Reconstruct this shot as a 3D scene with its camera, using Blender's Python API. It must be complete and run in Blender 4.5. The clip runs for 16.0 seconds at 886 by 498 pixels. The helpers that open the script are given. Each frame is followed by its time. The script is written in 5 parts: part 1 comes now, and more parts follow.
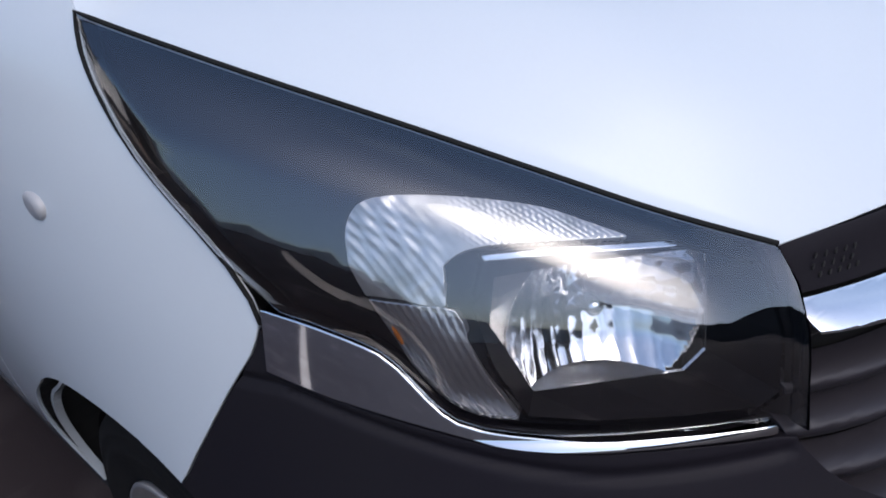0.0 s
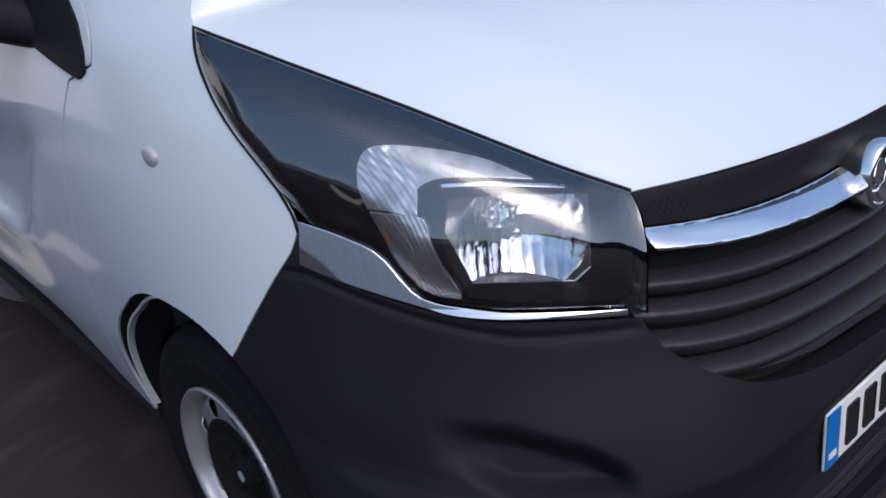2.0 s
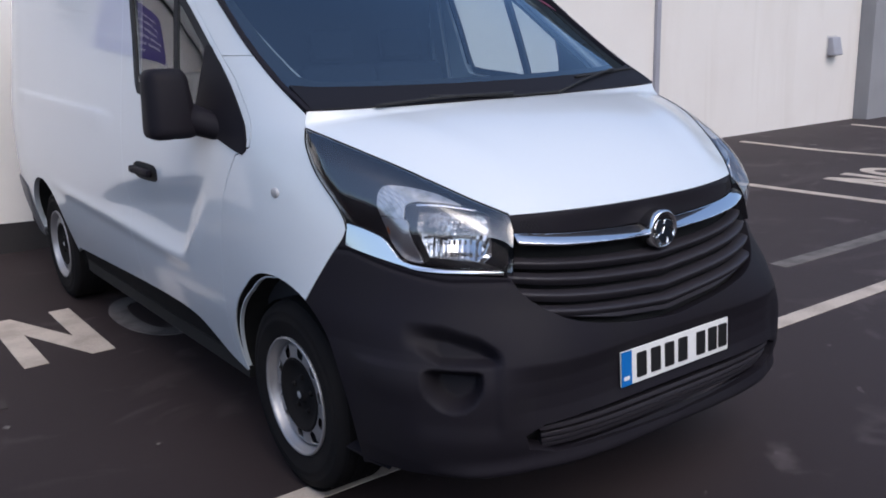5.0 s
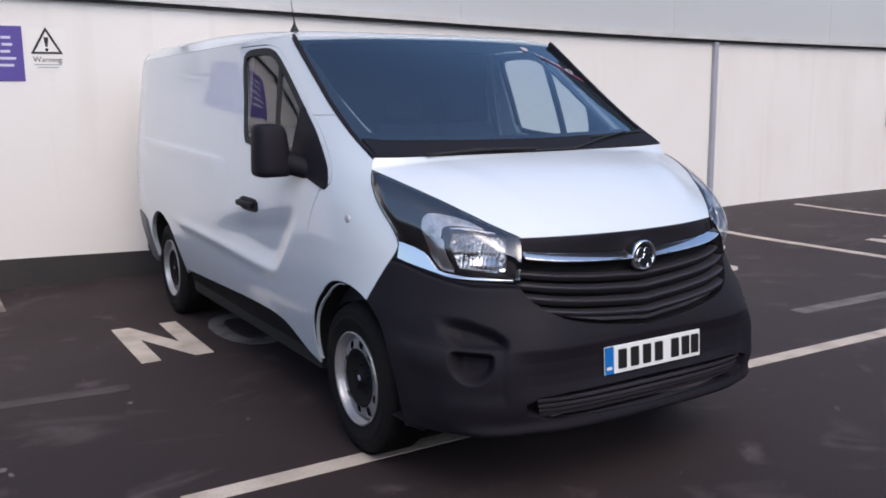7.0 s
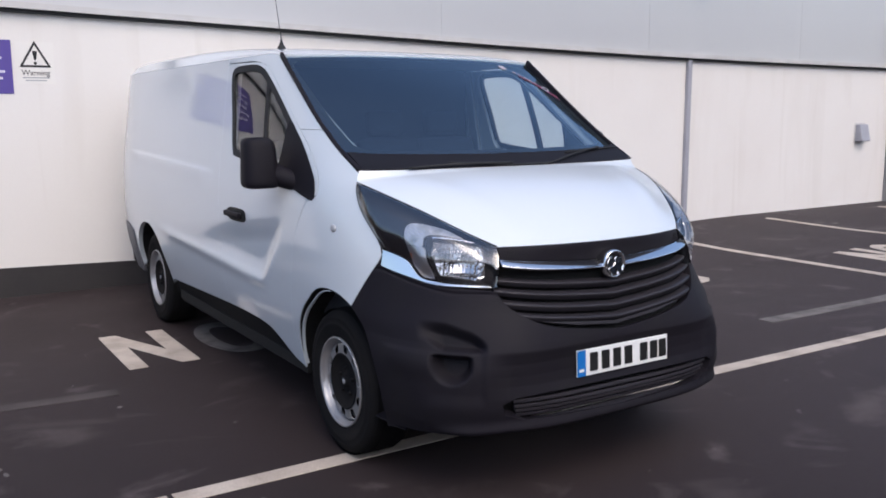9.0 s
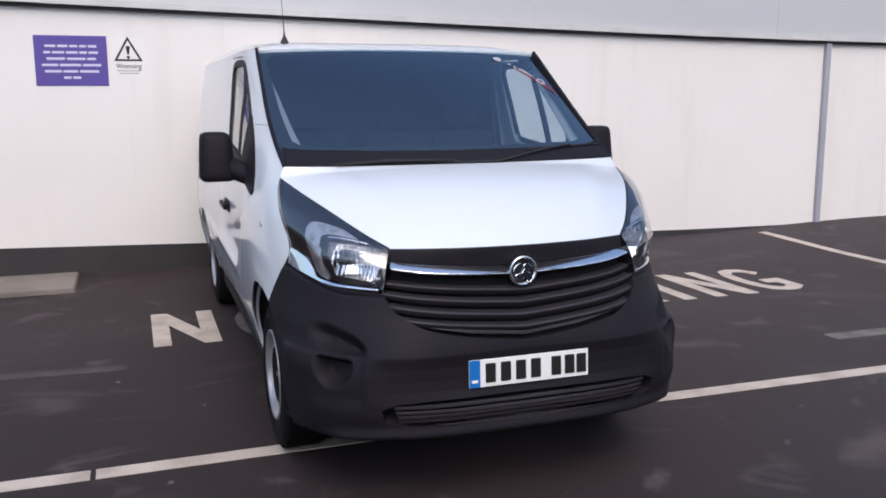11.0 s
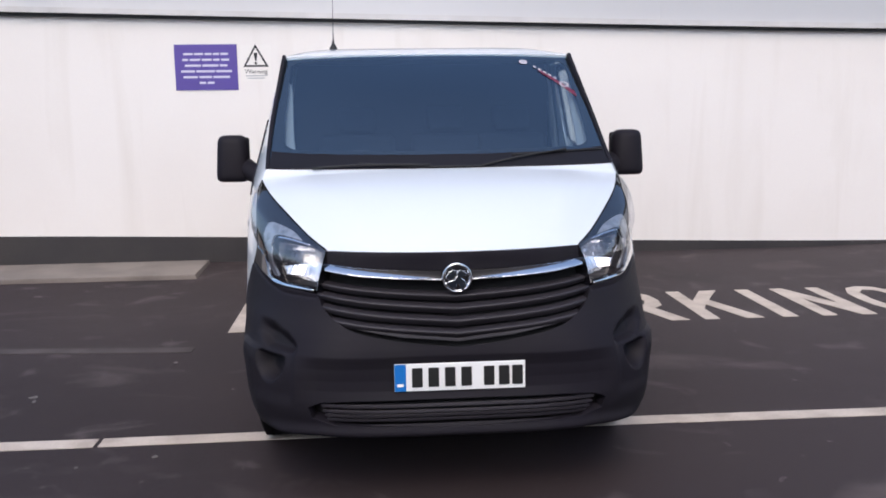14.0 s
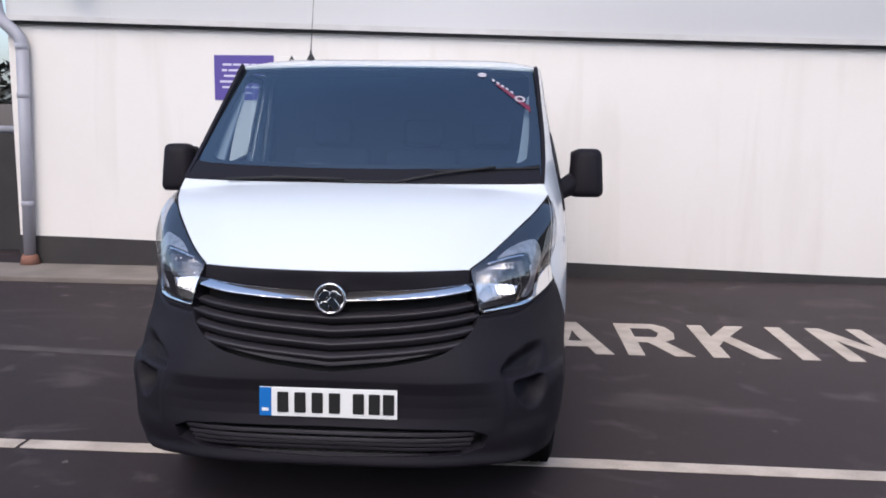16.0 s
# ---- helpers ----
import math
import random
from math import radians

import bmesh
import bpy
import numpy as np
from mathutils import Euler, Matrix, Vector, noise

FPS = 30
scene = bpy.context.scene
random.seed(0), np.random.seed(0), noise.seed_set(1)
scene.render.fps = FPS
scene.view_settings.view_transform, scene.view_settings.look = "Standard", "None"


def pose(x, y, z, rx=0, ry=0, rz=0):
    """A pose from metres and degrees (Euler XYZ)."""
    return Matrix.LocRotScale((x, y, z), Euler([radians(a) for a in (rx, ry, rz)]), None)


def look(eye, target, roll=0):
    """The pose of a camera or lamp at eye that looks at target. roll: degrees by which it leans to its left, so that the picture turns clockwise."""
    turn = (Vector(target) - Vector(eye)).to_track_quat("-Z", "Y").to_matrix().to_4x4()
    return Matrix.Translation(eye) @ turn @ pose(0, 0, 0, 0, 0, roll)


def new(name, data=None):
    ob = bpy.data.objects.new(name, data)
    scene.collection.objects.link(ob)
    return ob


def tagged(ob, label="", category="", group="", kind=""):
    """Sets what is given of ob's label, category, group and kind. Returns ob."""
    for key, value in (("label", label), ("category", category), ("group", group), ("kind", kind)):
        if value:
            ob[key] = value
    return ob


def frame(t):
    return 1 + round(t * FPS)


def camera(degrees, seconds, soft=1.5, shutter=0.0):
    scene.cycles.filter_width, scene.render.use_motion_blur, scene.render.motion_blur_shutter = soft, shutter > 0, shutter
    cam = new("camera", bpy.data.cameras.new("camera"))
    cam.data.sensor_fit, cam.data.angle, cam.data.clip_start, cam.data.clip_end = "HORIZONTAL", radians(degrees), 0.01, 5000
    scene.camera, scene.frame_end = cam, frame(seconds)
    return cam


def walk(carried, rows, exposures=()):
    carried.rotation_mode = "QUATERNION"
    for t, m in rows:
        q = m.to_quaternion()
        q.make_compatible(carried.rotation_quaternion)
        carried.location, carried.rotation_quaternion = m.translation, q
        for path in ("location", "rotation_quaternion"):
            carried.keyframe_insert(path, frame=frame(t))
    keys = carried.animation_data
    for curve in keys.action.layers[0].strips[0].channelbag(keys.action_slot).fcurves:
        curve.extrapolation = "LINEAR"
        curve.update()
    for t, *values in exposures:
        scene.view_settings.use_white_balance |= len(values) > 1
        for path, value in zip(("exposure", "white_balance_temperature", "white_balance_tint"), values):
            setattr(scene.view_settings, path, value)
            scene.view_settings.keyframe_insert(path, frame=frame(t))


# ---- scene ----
cam = camera(53.6, 16.0, 1.8)
PATH = [
    (0, (-1.178, -0.102, 1.45), (-0.035, 1.216, 0.472), -7.9),
    (0.5, (-1.224, -0.14, 1.457), (-0.068, 1.18, 0.497), -7.7),
    (1, (-1.293, -0.226, 1.469), (-0.091, 1.089, 0.561), -6.8),
    (1.5, (-1.363, -0.367, 1.481), (-0.177, 0.995, 0.623), -5.7),
    (2, (-1.461, -0.496, 1.493), (-0.29, 0.895, 0.662), -4.9),
    (2.5, (-1.584, -0.663, 1.489), (-0.361, 0.737, 0.751), -3.3),
    (3, (-1.675, -0.873, 1.493), (-0.466, 0.576, 0.828), -2.9),
    (3.5, (-1.765, -1.077, 1.506), (-0.584, 0.417, 0.895), -2.1),
    (4, (-1.911, -1.252, 1.515), (-0.743, 0.278, 0.973), -2.2),
    (4.2, (-1.955, -1.325, 1.520), (-0.785, 0.208, 0.990), -1.8),
    (6.3, (-2.385, -2.231, 1.555), (-1.287, -0.597, 1.200), -1.0),
    (6.5, (-2.407, -2.306, 1.552), (-1.333, -0.655, 1.204), -0.7),
    (7, (-2.478, -2.458, 1.561), (-1.454, -0.774, 1.222), -0.6),
    (7.5, (-2.566, -2.567, 1.564), (-1.521, -0.892, 1.245), -0.7),
    (8, (-2.606, -2.6, 1.575), (-1.535, -0.935, 1.285), -0.4),
    (8.5, (-2.616, -2.608, 1.57), (-1.538, -0.946, 1.295), 0.1),
    (9, (-2.583, -2.615, 1.572), (-1.517, -0.952, 1.263), -0.2),
    (9.2, (-2.526, -2.634, 1.576), (-1.475, -0.965, 1.249), -1.1),
    (11.3, (-1.260, -3.142, 1.641), (-0.676, -1.258, 1.314), 0.2),
    (11.5, (-1.151, -3.193, 1.656), (-0.609, -1.294, 1.341), 0.4),
    (12, (-0.844, -3.23, 1.634), (-0.406, -1.303, 1.322), 0.9),
    (12.5, (-0.566, -3.264, 1.635), (-0.243, -1.317, 1.309), 0.3),
    (13, (-0.38, -3.305, 1.644), (-0.203, -1.343, 1.299), 0.5),
    (13.5, (-0.331, -3.31, 1.639), (-0.179, -1.346, 1.294), -0.4),
    (14, (-0.315, -3.313, 1.641), (-0.164, -1.349, 1.299), -0.7),
    (14.5, (-0.254, -3.299, 1.638), (-0.105, -1.334, 1.297), -1.1),
    (15, (0.039, -3.287, 1.622), (0.02, -1.316, 1.284), 0.9),
    (15.5, (0.342, -3.206, 1.606), (0.263, -1.232, 1.295), -0.8),
    (16, (0.639, -3.105, 1.625), (0.504, -1.133, 1.319), 0.6),
]
walk(cam, [(t, look(eye, target, roll)) for t, eye, target, roll in PATH],
     [(0.0, -0.06, 6250, 11), (4.0, -0.04, 6250, 11), (6.5, 0.13, 6600, 12), (9.0, 0.20, 6600, 12), (11.5, 0.28, 6600, 12), (13.0, 0.34, 6600, 12), (16.0, 0.36, 6600, 12)])

# ---- world and light ----
world = bpy.data.worlds.new("sky")
scene.world = world
world.use_nodes = True
wn = world.node_tree.nodes
SUN_UP, SUN_TURN = 50.0, 190.0
sky = wn.new("ShaderNodeTexSky")
sky.sky_type = "NISHITA"
sky.sun_disc = False
sky.sun_elevation, sky.sun_rotation = radians(SUN_UP), radians(SUN_TURN)
sky.air_density, sky.dust_density, sky.ozone_density = 1.0, 3.2, 3.5
# thin high cloud over the blue, all round the sky
tc = wn.new("ShaderNodeTexCoord")
cloud = wn.new("ShaderNodeTexNoise")
cloud.inputs["Scale"].default_value, cloud.inputs["Detail"].default_value = 1.3, 3.0
ramp = wn.new("ShaderNodeValToRGB")
ramp.color_ramp.elements[0].position, ramp.color_ramp.elements[1].position = 0.52, 1.0
mixc = wn.new("ShaderNodeMix")
mixc.data_type = "RGBA"
mixc.inputs["B"].default_value = (4.2, 4.9, 6.2, 1)
wl = world.node_tree.links
wl.new(tc.outputs["Generated"], cloud.inputs["Vector"])
wl.new(cloud.outputs["Fac"], ramp.inputs["Fac"])
wl.new(ramp.outputs["Color"], mixc.inputs["Factor"])
wl.new(sky.outputs["Color"], mixc.inputs["A"])
wl.new(mixc.outputs["Result"], wn["Background"].inputs["Color"])
wn["Background"].inputs["Strength"].default_value = 0.215
sun = new("sun", bpy.data.lights.new("sun", "SUN"))
sun.data.energy, sun.data.angle, sun.data.color = 0.6, radians(45), (1.0, 0.90, 0.78)
sun.matrix_world = look((0, 0, 30), Vector((0, 0, 30)) - Vector((math.sin(radians(SUN_TURN)) * math.cos(radians(SUN_UP)), math.cos(radians(SUN_TURN)) * math.cos(radians(SUN_UP)), math.sin(radians(SUN_UP)))))
scene.view_settings.exposure = 0.0

# ---- materials ----
def material(name, color, rough=0.5, metal=0.0, coat=0.0, vary=0.06, scale=6.0, bump=0.0, grain=180.0, second=None, amount=0.0, blotch=1.2, rough_vary=0.08, spec=0.5, coat_rough=0.03):
    """A surface with variation at two scales: broad blotches towards a second colour, and a fine grain that also roughens."""
    m = bpy.data.materials.new(name)
    m.use_nodes = True
    nt, b = m.node_tree, m.node_tree.nodes["Principled BSDF"]
    n, l = nt.nodes, nt.links
    geo = n.new("ShaderNodeTexCoord")
    big, fine = n.new("ShaderNodeTexNoise"), n.new("ShaderNodeTexNoise")
    big.inputs["Scale"].default_value, big.inputs["Detail"].default_value = blotch, 6.0
    fine.inputs["Scale"].default_value, fine.inputs["Detail"].default_value = grain, 3.0
    for t in (big, fine):
        l.new(geo.outputs["Object"], t.inputs["Vector"])
    r = n.new("ShaderNodeValToRGB")
    r.color_ramp.elements[0].position, r.color_ramp.elements[1].position = 0.42, 0.68
    l.new(big.outputs["Fac"], r.inputs["Fac"])
    mix = n.new("ShaderNodeMix")
    mix.data_type = "RGBA"
    mix.inputs["A"].default_value = (*color, 1)
    mix.inputs["B"].default_value = (*(second or tuple(c * 0.7 for c in color)), 1)
    scaled = n.new("ShaderNodeMath")
    scaled.operation = "MULTIPLY"
    scaled.inputs[1].default_value = amount
    l.new(r.outputs["Color"], scaled.inputs[0])
    l.new(scaled.outputs[0], mix.inputs["Factor"])
    hsv = n.new("ShaderNodeHueSaturation")
    mr = n.new("ShaderNodeMapRange")
    mr.inputs["To Min"].default_value, mr.inputs["To Max"].default_value = 1 - vary, 1 + vary
    l.new(fine.outputs["Fac"], mr.inputs["Value"])
    l.new(mr.outputs["Result"], hsv.inputs["Value"])
    l.new(mix.outputs["Result"], hsv.inputs["Color"])
    l.new(hsv.outputs["Color"], b.inputs["Base Color"])
    rr = n.new("ShaderNodeMapRange")
    rr.inputs["To Min"].default_value, rr.inputs["To Max"].default_value = max(0.0, rough - rough_vary), min(1.0, rough + rough_vary)
    l.new(big.outputs["Fac"], rr.inputs["Value"])
    l.new(rr.outputs["Result"], b.inputs["Roughness"])
    b.inputs["Metallic"].default_value = metal
    b.inputs["Specular IOR Level"].default_value = spec
    b.inputs["Coat Weight"].default_value = coat
    b.inputs["Coat Roughness"].default_value = coat_rough
    if bump:
        bp = n.new("ShaderNodeBump")
        bp.inputs["Strength"].default_value, bp.inputs["Distance"].default_value = bump, 0.002
        l.new(fine.outputs["Fac"], bp.inputs["Height"])
        l.new(bp.outputs["Normal"], b.inputs["Normal"])
    return m


def clear_glass(name, tint, gloss=(1.0, 1.0, 1.0), rough=0.0, floor=0.05):
    """A thin pane: it lets light through, and mirrors more the flatter it is seen."""
    m = bpy.data.materials.new(name)
    m.use_nodes = True
    n, l = m.node_tree.nodes, m.node_tree.links
    n.remove(n["Principled BSDF"])
    tr, gl, mx, lw = n.new("ShaderNodeBsdfTransparent"), n.new("ShaderNodeBsdfGlossy"), n.new("ShaderNodeMixShader"), n.new("ShaderNodeLayerWeight")
    tr.inputs["Color"].default_value = (*tint, 1)
    gl.inputs["Roughness"].default_value = rough
    gl.inputs["Color"].default_value = (*gloss, 1)
    lw.inputs["Blend"].default_value = 0.5
    p, ma = n.new("ShaderNodeMath"), n.new("ShaderNodeMath")
    p.operation, p.inputs[1].default_value = "POWER", 4.6
    ma.operation, ma.inputs[1].default_value, ma.inputs[2].default_value = "MULTIPLY_ADD", 1 - floor, floor
    l.new(lw.outputs["Facing"], p.inputs[0])
    l.new(p.outputs[0], ma.inputs[0])
    l.new(ma.outputs[0], mx.inputs["Fac"])
    l.new(tr.outputs["BSDF"], mx.inputs[1])
    l.new(gl.outputs["BSDF"], mx.inputs[2])
    l.new(mx.outputs["Shader"], n["Material Output"].inputs["Surface"])
    return m


white_paint = material("white_paint", (0.66, 0.71, 0.745), 0.38, coat=1.0, coat_rough=0.075, vary=0.01, amount=0.05, second=(0.63, 0.66, 0.67), blotch=2.5, rough_vary=0.05)
bumper_plastic = material("black_bumper_plastic", (0.0135, 0.0118, 0.0160), 0.55, spec=0.12, vary=0.25, grain=900, bump=0.12, amount=0.4, second=(0.020, 0.019, 0.019), blotch=3)
gloss_black = material("gloss_black", (0.006, 0.006, 0.008), 0.12, vary=0.1, coat=0.5)
lamp_black = material("lamp_black", (0.004, 0.004, 0.005), 0.5, vary=0.1, spec=0.06)
matt_black = material("matt_black", (0.012, 0.012, 0.013), 0.7, vary=0.2, grain=400, bump=0.1)
deep_black = material("deep_black", (0.004, 0.004, 0.004), 0.9, vary=0.1)
rubber = material("rubber", (0.0085, 0.0082, 0.0088), 0.85, spec=0.14, vary=0.25, grain=300, bump=0.2, amount=0.5, second=(0.022, 0.019, 0.017), blotch=4)
scuttle_plastic = material("scuttle_plastic", (0.011, 0.0105, 0.014), 0.6, spec=0.18, vary=0.2, grain=700, bump=0.08)
chrome = material("chrome", (0.86, 0.87, 0.88), 0.05, 1.0, vary=0.02, rough_vary=0.02)
dark_chrome = material("dark_chrome", (0.13, 0.13, 0.135), 0.25, 1.0, vary=0.05)
satin_silver = material("satin_silver", (0.38, 0.375, 0.38), 0.38, 0.6, vary=0.06, amount=0.4, second=(0.3, 0.29, 0.28), blotch=9)
grille_plastic = material("grille_plastic", (0.025, 0.022, 0.027), 0.5, vary=0.15, grain=500, bump=0.05, spec=0.45)
lamp_chrome = material("lamp_chrome", (0.90, 0.90, 0.90), 0.12, 1.0, vary=0.03, rough_vary=0.03)
lamp_wall = material("lamp_wall", (0.62, 0.62, 0.63), 0.26, 1.0, vary=0.04, rough_vary=0.05)
signal_lens = material("signal_lens", (0.48, 0.47, 0.47), 0.30, 0.9, vary=0.05)
side_silver = material("side_silver", (0.58, 0.58, 0.57), 0.32, 0.8, vary=0.08, amount=0.85, second=(0.26, 0.27, 0.26), blotch=26)
repeater_grey = material("repeater_grey", (0.42, 0.42, 0.43), 0.4, vary=0.05, coat=0.1)
amber = material("amber", (0.55, 0.16, 0.02), 0.25, vary=0.05)
lens_clear = clear_glass("lens_clear", (0.93, 0.94, 0.96), floor=0.165)
screen_glass = clear_glass("screen_glass", (0.64, 0.76, 0.82), gloss=(0.74, 0.88, 0.98), floor=0.18)
side_glass = clear_glass("side_glass", (0.90, 0.94, 0.94), floor=0.07)
bulb_glass = material("bulb_glass", (0.75, 0.78, 0.82), 0.08, vary=0.02, coat=1.0)
plate_white = material("plate_white", (0.82, 0.82, 0.80), 0.35, vary=0.02, coat=0.3)
plate_blue = material("plate_blue", (0.004, 0.15, 0.48), 0.4, vary=0.03)
plate_ink = material("plate_ink", (0.01, 0.01, 0.01), 0.5, vary=0.1)
seat_cloth = material("seat_cloth", (0.030, 0.034, 0.042), 0.9, vary=0.3, grain=500, bump=0.3)
dash_plastic = material("dash_plastic", (0.030, 0.033, 0.040), 0.6, vary=0.2, grain=500, bump=0.1)
corner_grey = material("corner_grey", (0.11, 0.11, 0.12), 0.55, vary=0.12, grain=400, bump=0.08, amount=0.4, blotch=4)
trim_grey = material("trim_grey", (0.34, 0.35, 0.36), 0.7, vary=0.1)
sticker_red = material("sticker_red", (0.16, 0.02, 0.045), 0.4, vary=0.05)
sticker_white = material("sticker_white", (0.42, 0.40, 0.43), 0.4, vary=0.03)
asphalt = material("asphalt", (0.0285, 0.0192, 0.0196), 0.74, vary=0.5, grain=240, bump=0.9, amount=0.8, second=(0.0225, 0.0155, 0.0160), blotch=0.45, rough_vary=0.14, spec=0.34)


def smears(m, colour, low, high, scale, stretch, share):
    """Pale scuffs and dried marks over a ground material."""
    n, l = m.node_tree.nodes, m.node_tree.links
    b = n["Principled BSDF"]
    base = b.inputs["Base Color"].links[0].from_socket
    c, mp, t1, r, mul, mix = n.new("ShaderNodeTexCoord"), n.new("ShaderNodeMapping"), n.new("ShaderNodeTexNoise"), n.new("ShaderNodeValToRGB"), n.new("ShaderNodeMath"), n.new("ShaderNodeMix")
    mp.inputs["Scale"].default_value = stretch
    t1.inputs["Scale"].default_value, t1.inputs["Detail"].default_value, t1.inputs["Distortion"].default_value = scale, 7.0, 0.6
    r.color_ramp.elements[0].position, r.color_ramp.elements[1].position = low, high
    mul.operation, mul.inputs[1].default_value = "MULTIPLY", share
    mix.data_type = "RGBA"
    mix.inputs["B"].default_value = (*colour, 1)
    l.new(c.outputs["Object"], mp.inputs["Vector"])
    l.new(mp.outputs["Vector"], t1.inputs["Vector"])
    l.new(t1.outputs["Fac"], r.inputs["Fac"])
    l.new(r.outputs["Color"], mul.inputs[0])
    l.new(mul.outputs[0], mix.inputs["Factor"])
    l.new(base, mix.inputs["A"])
    l.new(mix.outputs["Result"], b.inputs["Base Color"])
    return m


def paler_side(m, colour, x0, x1):
    """A paler colour towards +x, with a ragged border."""
    n, l = m.node_tree.nodes, m.node_tree.links
    b = n["Principled BSDF"]
    base = b.inputs["Base Color"].links[0].from_socket
    c, sep, t1, add, mr, mix = n.new("ShaderNodeTexCoord"), n.new("ShaderNodeSeparateXYZ"), n.new("ShaderNodeTexNoise"), n.new("ShaderNodeMath"), n.new("ShaderNodeMapRange"), n.new("ShaderNodeMix")
    t1.inputs["Scale"].default_value, t1.inputs["Detail"].default_value = 0.9, 6.0
    add.operation = "MULTIPLY_ADD"
    add.inputs[1].default_value = 2.4
    mr.inputs["From Min"].default_value, mr.inputs["From Max"].default_value = x0 + 1.2, x1 + 1.2
    mix.data_type = "RGBA"
    l.new(c.outputs["Object"], sep.inputs["Vector"])
    l.new(c.outputs["Object"], t1.inputs["Vector"])
    l.new(t1.outputs["Fac"], add.inputs[0])
    l.new(sep.outputs["X"], add.inputs[2])
    l.new(add.outputs[0], mr.inputs["Value"])
    l.new(mr.outputs["Result"], mix.inputs["Factor"])
    l.new(base, mix.inputs["A"])
    mix.inputs["B"].default_value = (*colour, 1)
    l.new(mix.outputs["Result"], b.inputs["Base Color"])
    return m


paler_side(asphalt, (0.040, 0.0300, 0.0310), 0.4, 2.6)
smears(asphalt, (0.125, 0.102, 0.096), 0.60, 0.74, 1.1, (0.8, 1.6, 1.0), 0.5)
smears(asphalt, (0.12, 0.098, 0.096), 0.60, 0.74, 2.6, (1.0, 1.25, 1.0), 0.55)
smears(asphalt, (0.20, 0.17, 0.16), 0.70, 0.78, 9.0, (1.0, 1.4, 1.0), 0.5)
smears(asphalt, (0.014, 0.012, 0.012), 0.60, 0.75, 0.7, (1.0, 1.0, 1.0), 0.6)
road_paint = material("road_paint", (0.53, 0.46, 0.39), 0.8, vary=0.25, grain=120, bump=0.4, amount=0.7, second=(0.34, 0.285, 0.235), blotch=5)
faded_paint = material("faded_paint", (0.155, 0.14, 0.13), 0.85, vary=0.35, grain=120, bump=0.4, amount=0.9, second=(0.07, 0.063, 0.06), blotch=6)
worn_paint = material("worn_paint", (0.062, 0.050, 0.048), 0.85, vary=0.4, grain=120, bump=0.4, amount=1.0, second=(0.040, 0.032, 0.030), blotch=4)
render_cream = material("painted_render", (0.79, 0.755, 0.71), 0.85, vary=0.03, grain=150, bump=0.25, amount=0.35, second=(0.72, 0.67, 0.62), blotch=0.8)
smears(render_cream, (0.62, 0.57, 0.50), 0.52, 0.80, 1.0, (3.2, 1.0, 0.35), 0.4)
plinth_paint = material("plinth_paint", (0.028, 0.025, 0.026), 0.75, vary=0.2, grain=90, bump=0.3, amount=0.5, second=(0.05, 0.045, 0.042), blotch=2)
cladding_metal = material("cladding_metal", (0.62, 0.61, 0.60), 0.34, 0.35, vary=0.015, amount=0.12, second=(0.52, 0.515, 0.515), blotch=0.5, spec=0.6)
trim_pale = material("trim_pale", (0.60, 0.58, 0.56), 0.5, vary=0.05, amount=0.4, second=(0.40, 0.38, 0.36), blotch=3)
concrete = material("concrete", (0.21, 0.18, 0.155), 0.9, vary=0.2, grain=110, bump=0.6, amount=0.7, second=(0.13, 0.11, 0.095), blotch=2.2)
pipe_grey = material("pipe_grey", (0.36, 0.36, 0.40), 0.45, vary=0.05, amount=0.4, second=(0.28, 0.28, 0.30), blotch=3)
pier_grey = material("pier_grey", (0.30, 0.30, 0.31), 0.6, vary=0.06, amount=0.3, blotch=2)
clay = material("clay", (0.24, 0.11, 0.075), 0.85, vary=0.15, amount=0.4)
sign_purple = material("sign_purple", (0.10, 0.068, 0.30), 0.45, vary=0.03, amount=0.2, blotch=3)
sign_text = material("sign_text", (0.62, 0.60, 0.72), 0.5, vary=0.03)
sign_white = material("sign_white", (0.80, 0.77, 0.72), 0.5, vary=0.02)

from mathutils.geometry import tessellate_polygon

# ---- mesh helpers ----
def part(name, bm, mat, parent=None, label="", smooth=False, normals=None):
    """Links a bmesh as one mesh object, under a thing where one is given."""
    me = bpy.data.meshes.new(name)
    bm.normal_update()
    bm.to_mesh(me)
    bm.free()
    me.materials.append(mat)
    if smooth or normals is not None:
        me.polygons.foreach_set("use_smooth", [True] * len(me.polygons))
    if normals is not None:
        me.normals_split_custom_set_from_vertices([tuple(v) for v in normals])
    ob = new(name, me)
    if parent is not None:
        ob.parent = parent
    if label:
        ob["label"] = label
    return ob


def thing(name, label, category, at=(0, 0, 0), group="", kind=""):
    return tagged(new(name), label, category, group, kind) if at == (0, 0, 0) else tagged(place(new(name), at), label, category, group, kind)


def place(ob, at):
    ob.location = at
    return ob


def box(bm, lo, hi, bevel=0.0, segments=2):
    """A box between two corners, with its edges rounded."""
    sub = bmesh.new()
    bmesh.ops.create_cube(sub, size=1.0)
    for v in sub.verts:
        v.co = Vector([lo[i] + (v.co[i] + 0.5) * (hi[i] - lo[i]) for i in range(3)])
    if bevel:
        bmesh.ops.bevel(sub, geom=sub.edges[:], offset=bevel, segments=segments, profile=0.6, affect="EDGES")
    merge(bm, sub)
    return bm


